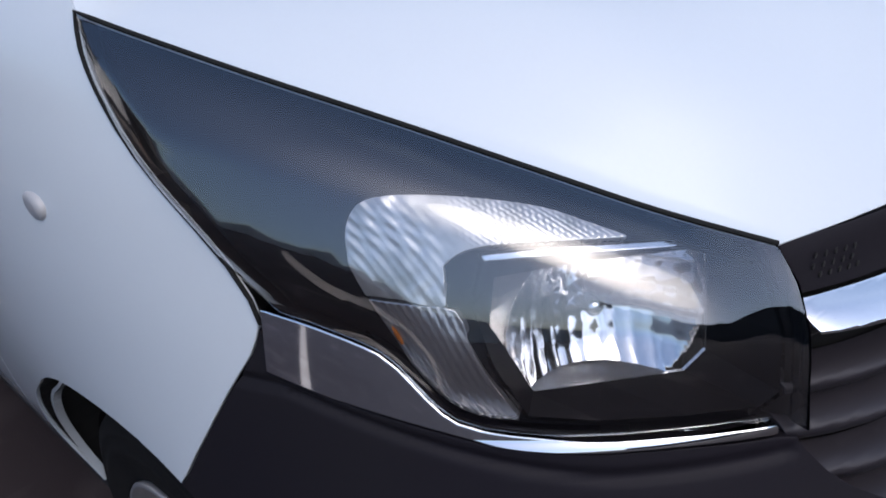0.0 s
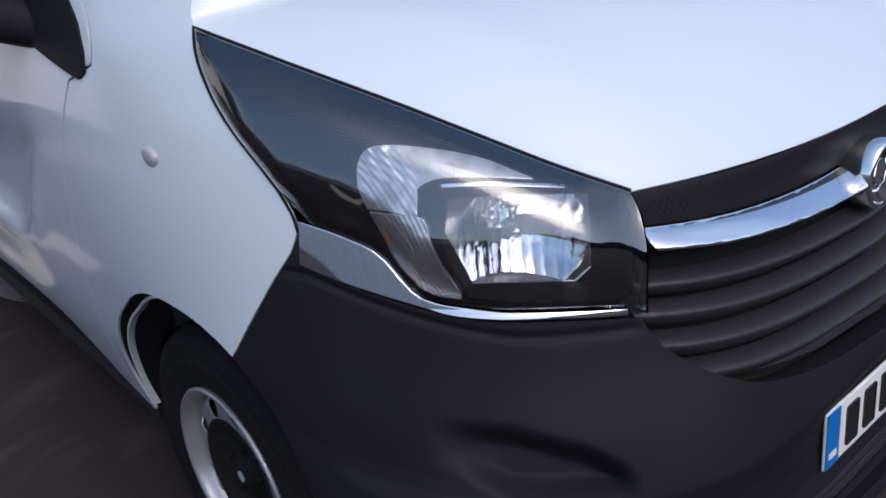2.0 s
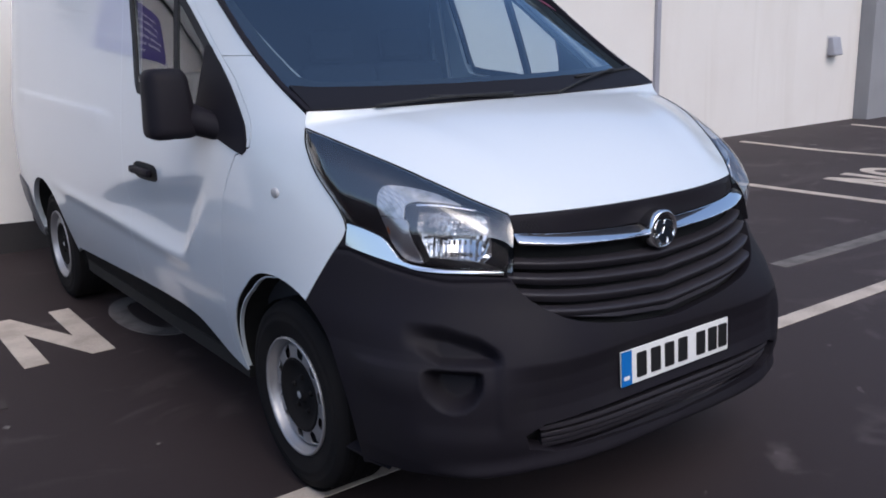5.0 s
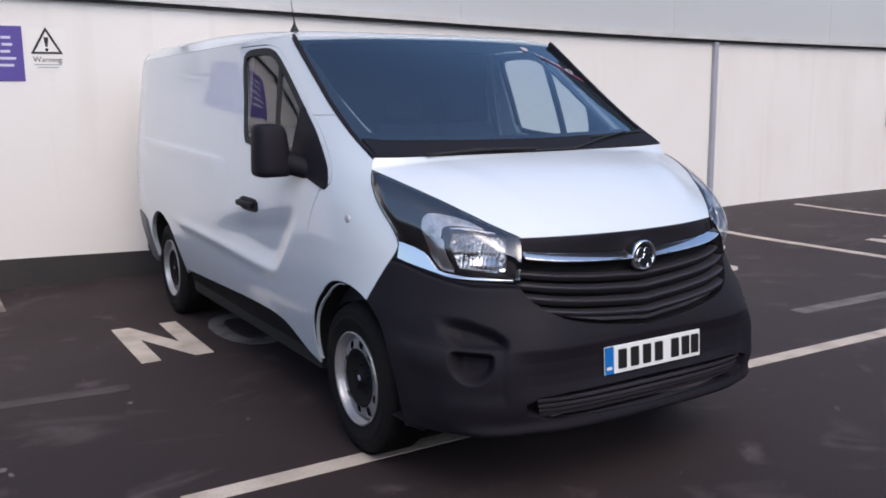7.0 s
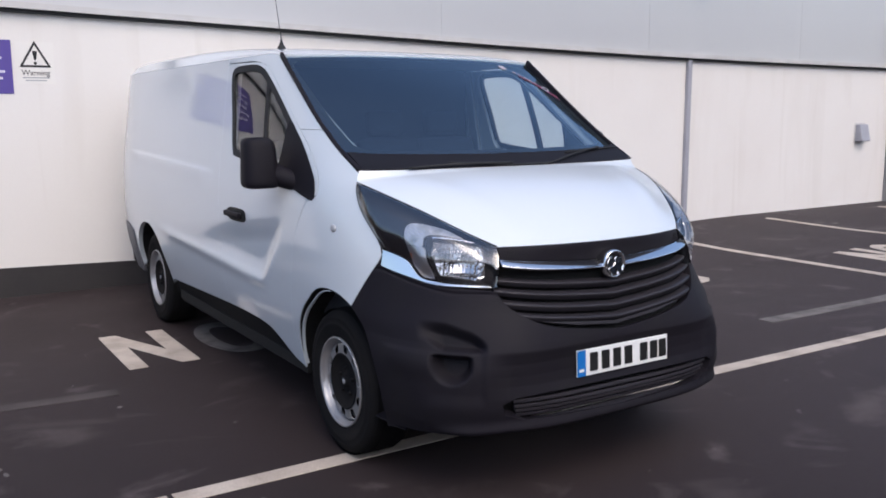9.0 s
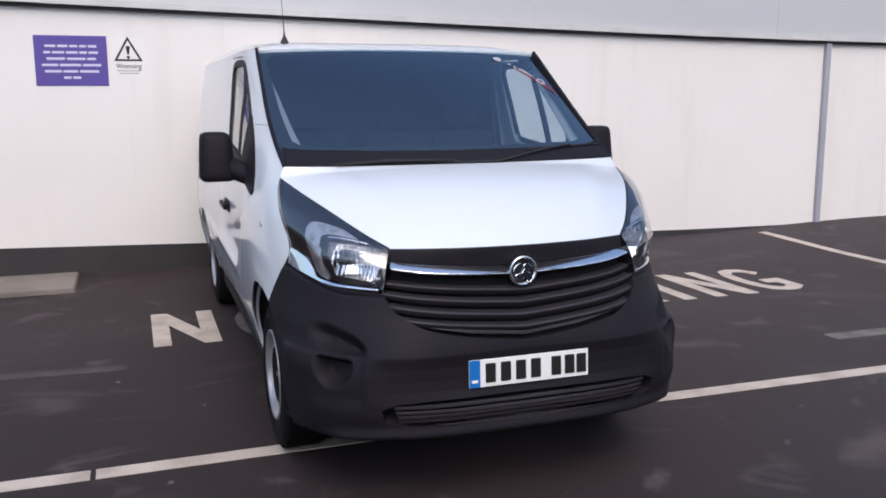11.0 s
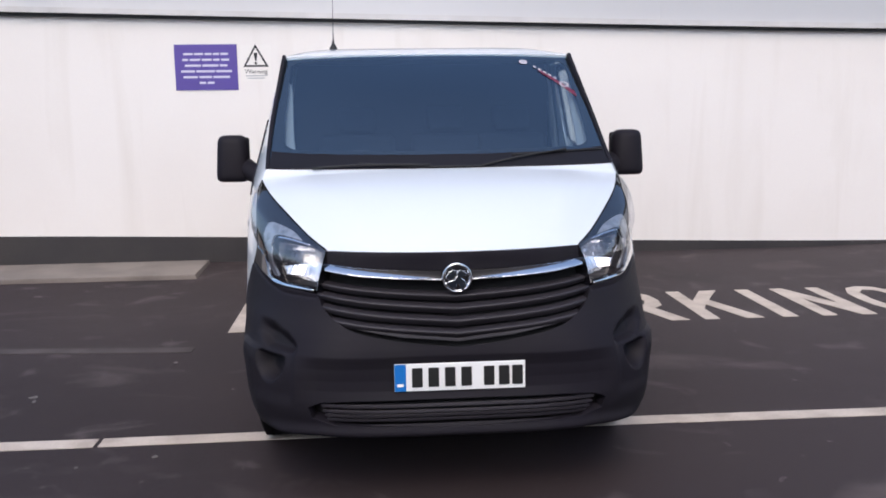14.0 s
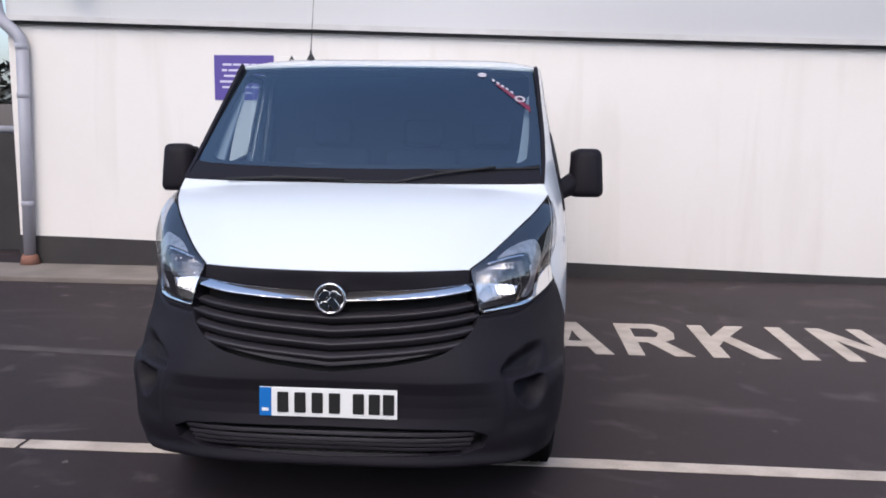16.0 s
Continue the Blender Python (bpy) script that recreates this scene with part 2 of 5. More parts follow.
def merge(bm, sub, m=None):
    if m is not None:
        bmesh.ops.transform(sub, matrix=m, verts=sub.verts)
    me = bpy.data.meshes.new("tmp")
    sub.to_mesh(me)
    sub.free()
    bm.from_mesh(me)
    bpy.data.meshes.remove(me)
    return bm


def lathe(profile, steps=48, axis="x"):
    """Turns a profile of (radius, along) round an axis."""
    bm = bmesh.new()
    rings = []
    for r, a in profile:
        ring = []
        for i in range(steps):
            t = 2 * math.pi * i / steps
            c, s = r * math.cos(t), r * math.sin(t)
            ring.append(bm.verts.new((a, c, s) if axis == "x" else (c, a, s) if axis == "y" else (c, s, a)))
        rings.append(ring)
    for a, b in zip(rings, rings[1:]):
        for i in range(steps):
            bm.faces.new((a[i], a[(i + 1) % steps], b[(i + 1) % steps], b[i]))
    bmesh.ops.remove_doubles(bm, verts=bm.verts, dist=1e-6)
    bmesh.ops.recalc_face_normals(bm, faces=bm.faces)
    return bm


def tube(points, radius, sides=10, caps=True, bm=None):
    """A round bar along points; radius may be one number or one a point."""
    bm = bm or bmesh.new()
    pts = [Vector(p) for p in points]
    radii = radius if isinstance(radius, (list, tuple)) else [radius] * len(pts)
    rings, up = [], None
    for i, p in enumerate(pts):
        d = (pts[min(i + 1, len(pts) - 1)] - pts[max(i - 1, 0)]).normalized()
        up = d.orthogonal().normalized() if up is None else (up - d * up.dot(d)).normalized()
        side = d.cross(up)
        rings.append([bm.verts.new(p + (up * math.cos(2 * math.pi * k / sides) + side * math.sin(2 * math.pi * k / sides)) * radii[i]) for k in range(sides)])
    for a, b in zip(rings, rings[1:]):
        for k in range(sides):
            bm.faces.new((a[k], a[(k + 1) % sides], b[(k + 1) % sides], b[k]))
    if caps:
        bm.faces.new(rings[0][::-1])
        bm.faces.new(rings[-1])
    return bm


def curve_through(pts, step=0.02, closed=False):
    """Points along a smooth curve through the given 2D or 3D points."""
    p = [np.array(q, float) for q in pts]
    n, out = len(p), []
    for i in range(n if closed else n - 1):
        a, b = p[i], p[(i + 1) % n]
        pa = p[i - 1] if (closed or i > 0) else 2 * a - b
        pb = p[(i + 2) % n] if (closed or i + 2 < n) else 2 * b - a
        k = max(1, int(np.linalg.norm(b - a) / step))
        for j in range(k):
            t = j / k
            out.append(0.5 * (2 * a + (b - pa) * t + (2 * pa - 5 * a + 4 * b - pb) * t * t + (3 * a - pa - 3 * b + pb) * t**3))
    if not closed:
        out.append(p[-1])
    return [tuple(q) for q in out]


def straight(pts, step=0.03):
    out = []
    for a, b in zip(pts, pts[1:]):
        a, b = np.array(a, float), np.array(b, float)
        k = max(1, int(np.linalg.norm(b - a) / step))
        out += [tuple(a + (b - a) * j / k) for j in range(k)]
    return out + [tuple(pts[-1])]


def shrink(poly, d):
    """Moves a 2D outline inwards by d."""
    p = np.array(poly, float)
    keep = [i for i in range(len(p)) if np.linalg.norm(p[i] - p[i - 1]) > 1e-5]
    p = p[keep]
    area = 0.5 * np.sum(p[:, 0] * np.roll(p[:, 1], -1) - np.roll(p[:, 0], -1) * p[:, 1])
    if area < 0:
        p = p[::-1]
    if d == 0:
        return p
    e = np.roll(p, -1, 0) - p
    e /= np.linalg.norm(e, axis=1)[:, None]
    nrm = np.stack((-e[:, 1], e[:, 0]), -1)
    m = nrm + np.roll(nrm, 1, 0)
    m /= np.maximum(np.sum(m * nrm, 1), 0.35)[:, None]
    return p + m * d


def flat_mesh(outline, holes=(), cut=(0.04, 0.04)):
    """A 2D outline with holes, filled and cut on a grid: arrays of points and faces."""
    loops = [[Vector((a, b, 0)) for a, b in shrink(outline, 0)]] + [[Vector((a, b, 0)) for a, b in shrink(h, 0)] for h in holes]
    co = [(v.x, v.y) for loop in loops for v in loop]
    faces = []
    for t in tessellate_polygon(loops):
        (ax, ay), (bx, by), (cx, cy) = (co[i] for i in t)
        area = (bx - ax) * (cy - ay) - (cx - ax) * (by - ay)
        if abs(area) > 1e-12:
            faces.append(list(t) if area > 0 else list(t)[::-1])
    for axis in (0, 1):
        s, cache, out = cut[axis], {}, []
        for face in faces:
            todo, k = face, math.floor(min(co[i][axis] for i in face) / s + 1e-7) + 1
            top = max(co[i][axis] for i in face)
            while k * s < top - 1e-7:
                v, below, above = k * s, [], []
                for a, b in zip(todo, todo[1:] + todo[:1]):
                    da, db = co[a][axis] - v, co[b][axis] - v
                    if da <= 1e-9:
                        below.append(a)
                    if da >= -1e-9:
                        above.append(a)
                    if (da < -1e-9 and db > 1e-9) or (da > 1e-9 and db < -1e-9):
                        key = (min(a, b), max(a, b), k)
                        if key not in cache:
                            f = da / (da - db)
                            cache[key] = len(co)
                            co.append((co[a][0] + f * (co[b][0] - co[a][0]), co[a][1] + f * (co[b][1] - co[a][1])))
                        below.append(cache[key])
                        above.append(cache[key])
                if len(below) > 2:
                    out.append(below)
                todo = above
                k += 1
            if len(todo) > 2:
                out.append(todo)
        faces = out
    co = np.array(co)
    # weld points that fall together
    key, first, index = np.round(co / 2e-5).astype(np.int64), {}, []
    for i, k in enumerate(map(tuple, key)):
        index.append(first.setdefault(k, len(first)))
    keep = np.zeros((len(first), 2))
    keep[index] = co
    clean = []
    for f in faces:
        g = [index[i] for i in f]
        g = [v for v, u in zip(g, g[-1:] + g[:-1]) if v != u]
        if len(set(g)) > 2 and len(set(g)) == len(g):
            clean.append(g)
    used = {}
    for f in clean:
        for a, b in zip(f, f[1:] + f[:1]):
            used[(a, b)] = used.get((a, b), 0) + 1
    rim = [e for e in used if (e[1], e[0]) not in used]
    return keep, clean, rim


def sheet(name, outline, surface, mat, parent=None, holes=(), cut=(0.04, 0.04), depth=0.014, gap=0.0, label="", mirror=False, eps=0.004):
    """A panel: the 2D outline laid on surface(a, b) with edges turned in by depth. mirror: the same on the other side of the van."""
    outline = shrink(outline, gap)
    holes = [shrink(h, -gap) for h in holes]
    co, faces, rim = flat_mesh(outline, holes, cut)
    a, b = co[:, 0], co[:, 1]
    p = surface(a, b)
    da, db = surface(a + eps, b) - surface(a - eps, b), surface(a, b + eps) - surface(a, b - eps)
    n = np.cross(da, db)
    n /= np.maximum(np.linalg.norm(n, axis=1), 1e-9)[:, None]
    if mirror:
        p, n = p * (-1, 1, 1), n * (-1, 1, 1)
        faces, rim = [f[::-1] for f in faces], [(j, i) for i, j in rim]
    pts, nrm, fs = [p], [n], list(faces)
    if depth:
        out = np.zeros_like(p)
        for i, j in rim:
            t = p[j] - p[i]
            o = np.cross(t, n[i] + n[j])
            o /= max(np.linalg.norm(o), 1e-9)
            out[i] += o
            out[j] += o
        ids = sorted({i for e in rim for i in e})
        at = {i: k for k, i in enumerate(ids)}
        o = out[ids] / np.maximum(np.linalg.norm(out[ids], axis=1), 1e-9)[:, None]
        base, k = len(p), len(ids)
        r1 = p[ids] + o * 0.0012 - n[ids] * 0.0016
        pts += [r1, r1, r1 - n[ids] * depth]
        nrm += [(n[ids] + o) / 1.42, o, o]
        for i, j in rim:
            fs.append((j, i, base + at[i], base + at[j]))
            fs.append((base + k + at[j], base + k + at[i], base + 2 * k + at[i], base + 2 * k + at[j]))
    pts, nrm = np.concatenate(pts), np.concatenate(nrm)
    me = bpy.data.meshes.new(name)
    me.from_pydata(pts.tolist(), [], [list(f) for f in fs])
    me.update()
    me.materials.append(mat)
    me.polygons.foreach_set("use_smooth", [True] * len(me.polygons))
    nrm /= np.maximum(np.linalg.norm(nrm, axis=1), 1e-9)[:, None]
    me.normals_split_custom_set_from_vertices(nrm.tolist())
    ob = new(name, me)
    if parent is not None:
        ob.parent = parent
    if label:
        ob["label"] = label
    return ob


def letters(text, size, mat, parent, m, name="lettering", depth=0.001, align="CENTER"):
    """Raised letters in the built-in font, as a mesh."""
    cu = bpy.data.curves.new("tmp", "FONT")
    cu.body, cu.size, cu.extrude, cu.align_x, cu.align_y = text, size, depth, align, "CENTER"
    ob = bpy.data.objects.new("tmp", cu)
    scene.collection.objects.link(ob)
    bpy.context.view_layer.update()
    me = bpy.data.meshes.new_from_object(ob.evaluated_get(bpy.context.evaluated_depsgraph_get()))
    bpy.data.objects.remove(ob)
    bpy.data.curves.remove(cu)
    me.transform(m)
    me.name = name
    me.materials.clear()
    me.materials.append(mat)
    o = new(name, me)
    o.parent = parent
    return o

# ---- the van's skin: plan contours stacked by height ----
def spline(xs, ys):
    """A smooth curve through points that does not overshoot."""
    xs, ys = np.array(xs, float), np.array(ys, float)
    h, d = np.diff(xs), np.diff(ys) / np.diff(xs)
    m = np.concatenate(([d[0]], (d[:-1] * h[1:] + d[1:] * h[:-1]) / (h[:-1] + h[1:]), [d[-1]]))
    for i in range(1, len(m) - 1):
        if d[i - 1] * d[i] <= 0:
            m[i] = 0.0
        else:
            cap = 3 * min(abs(d[i - 1]), abs(d[i]))
            m[i] = math.copysign(min(abs(m[i]), cap), m[i])

    def f(x):
        x = np.clip(np.asarray(x, float), xs[0], xs[-1])
        i = np.clip(np.searchsorted(xs, x) - 1, 0, len(h) - 1)
        t = (x - xs[i]) / h[i]
        return ((2 * t**3 - 3 * t**2 + 1) * ys[i] + (t**3 - 2 * t**2 + t) * h[i] * m[i]
                + (3 * t**2 - 2 * t**3) * ys[i + 1] + (t**3 - t**2) * h[i] * m[i + 1])
    return f


SCREEN_BASE, SCREEN_TOP = (0.815, 0.82, 1.32), (0.80, 1.706, 1.858)
HEIGHTS = (0.15, 0.30, 0.42, 0.55, 0.70, 0.80, 0.93, 1.03, 1.15, 1.27, 1.45, 1.6, 1.75, 1.87)
half_width = spline(HEIGHTS, (0.83, 0.855, 0.888, 0.920, 0.940, 0.948, 0.951, 0.949, 0.942, 0.928, 0.905, 0.884, 0.864, 0.846))


pillar_y = spline((1.20, 1.27, 1.32, 1.40, 1.50, 1.68, 1.858, 1.90), (0.66, 0.75, 0.82, 0.985, 1.160, 1.438, 1.706, 1.77))
pillar_x = spline((1.20, 1.32, 1.40, 1.50, 1.68, 1.858, 1.90), (0.812, 0.815, 0.824, 0.826, 0.815, 0.80, 0.795))


def upper_nose(z):
    k = (1 - (pillar_x(z) / half_width(z)) ** 3) ** (1 / 3)
    return float(pillar_y(z) + 0.85 - 0.85 / k)


nose_y = spline(HEIGHTS, (0.13, 0.02, -0.015, -0.015, 0.0, 0.025, 0.055, 0.085, 0.21) + tuple(upper_nose(z) for z in HEIGHTS[9:]))
full_y = spline(HEIGHTS, (1.1, 1.15, 1.15, 1.18, 1.22, 1.25, 1.25, 1.28, 1.38) + tuple(float(pillar_y(z)) + 0.85 for z in HEIGHTS[9:]))
power = spline(HEIGHTS, (3.8, 4.0, 4.1, 4.0, 3.3, 2.85, 2.55, 2.45, 2.6, 3.0, 3.0, 3.0, 3.0, 3.0))


def side_x(y, z):
    """Half width of the skin at y, z."""
    y, z = np.broadcast_arrays(np.asarray(y, float), np.asarray(z, float))
    w, n, y1 = half_width(z), power(z), full_y(z)
    k = np.clip((y1 - y) / (y1 - nose_y(z)), 0, 1)
    tail = np.clip((y - 4.2) / 0.75, 0, 1)
    return w * (1 - k**n) ** (1 / n) - 0.07 * tail**3


def front_y(x, z):
    x, z = np.broadcast_arrays(np.abs(np.asarray(x, float)), np.asarray(z, float))
    w, n, y1 = half_width(z), power(z), full_y(z)
    return y1 - (y1 - nose_y(z)) * np.clip(1 - np.clip(x / w, 0, 1) ** n, 0, 1) ** (1 / n)


def blunt(x, z):
    """The nose is flatter in the middle than the rest of its curve."""
    return np.interp(z, (0.40, 0.50, 0.60, 0.93, 1.03, 1.09), (0.0, 0.020, 0.028, 0.032, 0.018, 0.0)) * np.clip(1 - (x / 0.52) ** 2, 0, 1) ** 1.5


def skin(q, z):
    """The skin at q, z: q runs from 0 at the nose round the corner and along the side, as x + y less the nose's y."""
    q, z = np.broadcast_arrays(np.asarray(q, float), np.asarray(z, float))
    sign, s = np.where(q < 0, -1.0, 1.0), np.abs(q)
    y0 = nose_y(z)
    w, n, y1 = half_width(z), power(z), full_y(z)
    inv, span = 1 / n, y1 - y0

    def over(y):
        k = np.clip((y1 - y) / span, 0, 1)
        tail = np.clip((y - 4.2) / 0.75, 0, 1)
        return w * (1 - k**n) ** inv - 0.07 * tail**3 + y - y0 - s
    lo, hi = y0.copy(), y0 + s
    for _ in range(14):
        mid = (lo + hi) / 2
        big = over(mid) > 0
        hi, lo = np.where(big, mid, hi), np.where(big, lo, mid)
    fl, fh = over(lo), over(hi)
    for _ in range(4):
        mid = lo - fl * (hi - lo) / np.where(np.abs(fh - fl) < 1e-15, 1.0, fh - fl)
        mid = np.clip(mid, lo, hi)
        fm = over(mid)
        big = fm > 0
        hi, fh = np.where(big, mid, hi), np.where(big, fm, fh)
        lo, fl = np.where(big, lo, mid), np.where(big, fl, fm)
    y = np.where(np.abs(fl) < np.abs(fh), lo, hi)
    x = s - (y - y0)
    return np.stack((sign * x, y + blunt(x, z), z), -1)


def F(x, z):
    return (x + float(front_y(x, z)) - float(nose_y(z)), z)


def S(y, z):
    return (float(side_x(y, z)) + y - float(nose_y(z)), z)


def P(x, y, z):
    return (x + y - float(nose_y(z)), z)

# ---- the van ----
def ease(t):
    t = np.clip(t, 0, 1)
    return t * t * (3 - 2 * t)


def ridge(y, z):
    """Pressed shapes of the side: a scoop in the lower door over a ledge that climbs steeply at its front end, and a faint waist line behind the door."""
    d1 = z - (0.715 + 0.036 * (y - 1.69))
    d2 = (y - 1.66) * 0.74 + (z - 0.715) * 0.67
    d = -0.03 * np.log(np.exp(-np.clip(d1, -1, 1) / 0.03) + np.exp(-np.clip(d2, -1, 1) / 0.03))
    top = 0.965 + 0.13 * (2.356 - y)
    size = 1 - 0.8 * ease((y - 2.0) / 0.75) - 0.2 * ease((y - 2.9) / 0.7)
    scoop = -0.026 * size * ease((d + 0.03) / 0.125) * ease((top - z) / 0.15)
    far = 1 - ease((y - 3.35) / 0.5)
    lip = 0.008 * far * np.exp(-((d + 0.02) / 0.035) ** 2) * ease((1.02 - z) / 0.25) * ease((y - 1.3) / 0.25)
    waist_on = np.clip((y - 2.45) / 0.25, 0, 1) * (1 - np.clip((y - 4.2) / 0.3, 0, 1))
    w = z - (1.225 + 0.045 * (y - 2.6) / 1.6)
    waist = 0.008 * np.where(w > 0, np.exp(-(w / 0.016) ** 2), np.exp(-(w / 0.07) ** 2))
    return scoop + lip + waist_on * waist


def lifted(lift=0.0, extra=None):
    """The skin moved outwards by lift, and by extra(q, z) where given."""
    def f(q, z):
        p = skin(q, z)
        e = 0.003
        n = np.cross(skin(q + e, z) - skin(q - e, z), skin(q, z + e) - skin(q, z - e))
        n /= np.maximum(np.linalg.norm(n, axis=1), 1e-9)[:, None]
        d = lift + (extra(q, z, p) if extra else 0.0)
        return p + n * np.reshape(d, (-1, 1) if np.ndim(d) else (1, 1))
    return f


body_skin = lifted(0.0, lambda q, z, p: ridge(p[:, 1], z))

HUB_Y, REAR_Y, HUB_Z, ARCH = 0.93, 4.03, 0.355, 0.425


front_arch_r = spline((-10, 0, 25, 58, 68, 80, 95, 119, 150, 195), (0.425, 0.422, 0.406, 0.400, 0.412, 0.428, 0.436, 0.444, 0.440, 0.425))


def arch_points(y0, a0, a1, r=None, steps=24):
    """Points along a wheel arch; the front ones are not quite round."""
    out = []
    for i in range(steps + 1):
        a = a0 + (a1 - a0) * i / steps
        rr = r or float(front_arch_r(a))
        out.append((y0 + rr * math.cos(math.radians(a)), HUB_Z + rr * math.sin(math.radians(a))))
    return out


def on_side(pts, step=0.025):
    return [S(*p) for p in straight(pts, step)]


van = thing("van", "white panel van with black front bumper, parked close to the wall", "van")

# outlines on the skin, in (q, z)
LAMP_TOP = curve_through([(0.635, 1.035), (0.747, 1.077), (0.843, 1.119), (0.94, 1.16), (1.041, 1.199), (1.153, 1.237), (1.27, 1.27)])
LAMP_REAR = curve_through([(1.27, 1.27), (1.326, 1.22), (1.366, 1.164), (1.374, 1.116), (1.367, 1.075), (1.357, 1.041), (1.349, 1.010), (1.347, 0.985)])
FENDER_LOW = curve_through([(1.352, 0.983), (1.38, 0.950), (1.437, 0.906), (1.515, 0.840), S(0.7148, 0.7433)])
CHROME_TOP = curve_through([(1.337, 1.002), (1.263, 0.99), (1.184, 0.969), (1.15, 0.943), (1.12, 0.914), (1.074, 0.899), (0.946, 0.889), (0.828, 0.886), (0.70, 0.880)])
CHROME_LOW = curve_through([(0.70, 0.871), (0.831, 0.877), (0.95, 0.879), (1.048, 0.885), (1.125, 0.897), (1.205, 0.910), (1.288, 0.924), (1.358, 0.938)])
LAMP_INNER = curve_through([(0.635, 1.035), (0.637, 1.001), (0.643, 0.962), (0.656, 0.908), (0.664, 0.872)])
GRILLE_LOW = curve_through([F(0.555, 0.858), F(0.525, 0.805), F(0.42, 0.738), F(0.25, 0.698), F(0.10, 0.677), F(0.0, 0.668)])


def both(make):
    """Makes a part on the driver's side (-x) and on the other."""
    return [make(True), make(False)]


# front bumper, one moulding from arch to arch
low = [F(x, 0.314) for x in np.linspace(0, 0.70, 16)] + [F(0.78, 0.306), F(0.84, 0.295)] + on_side([(0.40, 0.284), (0.48, 0.277)])
front_arch = [S(y, z) for y, z in arch_points(HUB_Y, 192, 118.5)]
half = low + front_arch + FENDER_LOW[::-1][1:] + [(1.352, 0.955)] + [(q, z - 0.004) for q, z in CHROME_LOW[::-1]] + [(0.668, 0.862)] + GRILLE_LOW
bumper_outline = half + [(-q, z) for q, z in half[::-1]]
INTAKE = [F(x, z) for x, z in straight([(0.0, 0.462), (0.42, 0.462), (0.545, 0.455), (0.60, 0.43), (0.585, 0.385), (0.50, 0.362), (0.0, 0.352)])]
intake_hole = INTAKE + [(-q, z) for q, z in INTAKE[::-1]]


def bumper_form(q, z, p):
    a = np.abs(q)
    # the sunken panel above each fog recess: its upper edge falls towards the middle, a ledge closes it below
    edge = np.interp(a, [0.70, 0.731, 0.827, 0.969, 1.12], [0.655, 0.676, 0.718, 0.746, 0.75])
    inside = ease((edge - z) / 0.045) * ease((a - 0.735) / 0.05) * ease((1.165 - a) / 0.16) * ease((z - 0.42) / 0.06)
    floor = 0.632 + 0.03 * np.clip((a - 1.0) / 0.1, 0, 1)
    ledge = ease((z - floor) / 0.036)
    lip = 0.024 * np.exp(-((z - 0.330) / 0.022) ** 2) * np.clip((1.05 - a) / 0.2, 0, 1)
    groove = -0.006 * np.exp(-((z - (0.852 + 0.07 * np.clip((a - 0.9) / 0.45, 0, 1) ** 1.5)) / 0.006) ** 2) * np.clip((a - 0.67) / 0.02, 0, 1)
    flare = 0.043 * np.clip((0.66 - z) / 0.30, 0, 1) * np.clip((a - 0.62) / 0.45, 0, 1)
    step = 0.013 * ease((0.640 - z) / 0.022) * ease((a - 1.0) / 0.08) * ease((1.42 - a) / 0.15) * ease((z - 0.50) / 0.10)
    # chin: the upper face leans back from a blunt edge over the plate, the lower face drops away under it
    crease = np.interp(z, [0.45, 0.50, 0.54, 0.59, 0.612, 0.634, 0.66, 0.72, 0.78], [0.0, -0.010, -0.012, -0.007, 0.001, 0.0105, 0.009, 0.003, 0.0]) * ease((0.80 - a) / 0.22)
    # round fog recess under the ledge, cut off flat at its top
    r = np.hypot((a - 0.945) / 0.128, (z - 0.596) / 0.092)
    bowl = ease((1.0 - r) / 0.35) * ease((0.624 - z) / 0.012)
    return -0.046 * inside * (0.18 + 0.82 * ledge) - 0.068 * bowl + lip + groove + crease + flare + step


bumper = sheet("front_bumper", bumper_outline, lifted(0.0, bumper_form), bumper_plastic, van, holes=[intake_hole], cut=(0.012, 0.008), depth=0.05, gap=0.002, label="black grained plastic front bumper")
sheet("intake_backing", [F(x, z) for x, z in straight([(0.0, 0.50), (0.77, 0.50), (0.77, 0.325), (0.0, 0.325)])] + [(-q, z) for q, z in [F(x, z) for x, z in straight([(0.77, 0.325), (0.77, 0.50)])]] , lifted(-0.06), deep_black, bumper, depth=0)
for i in range(4):
    z0 = 0.444 - 0.024 * i
    bar = straight([F(x, z0) for x in np.linspace(0, 0.555 - 0.006 * i, 14)], 1)
    o = [(-q, z) for q, z in bar[::-1]] + bar[1:] + [(q, z - 0.011) for q, z in bar[::-1]] + [(-q, z - 0.011) for q, z in bar[1:]]
    sheet("intake_bar", o, lifted(-0.012 - 0.004 * i), grille_plastic, bumper, depth=0.03, cut=(0.04, 0.04))
# bonnet: a patch between the grille edge, the lamp edges and the screen's foot
edge3 = [tuple(skin(np.array([q]), np.array([z]))[0]) for q, z in LAMP_TOP] + [tuple(SCREEN_BASE)]
edge3 = np.array(edge3)
arc = np.concatenate(([0], np.cumsum(np.linalg.norm(np.diff(edge3, axis=0), axis=1))))
edge_at = [spline(arc / arc[-1], edge3[:, i]) for i in range(3)]


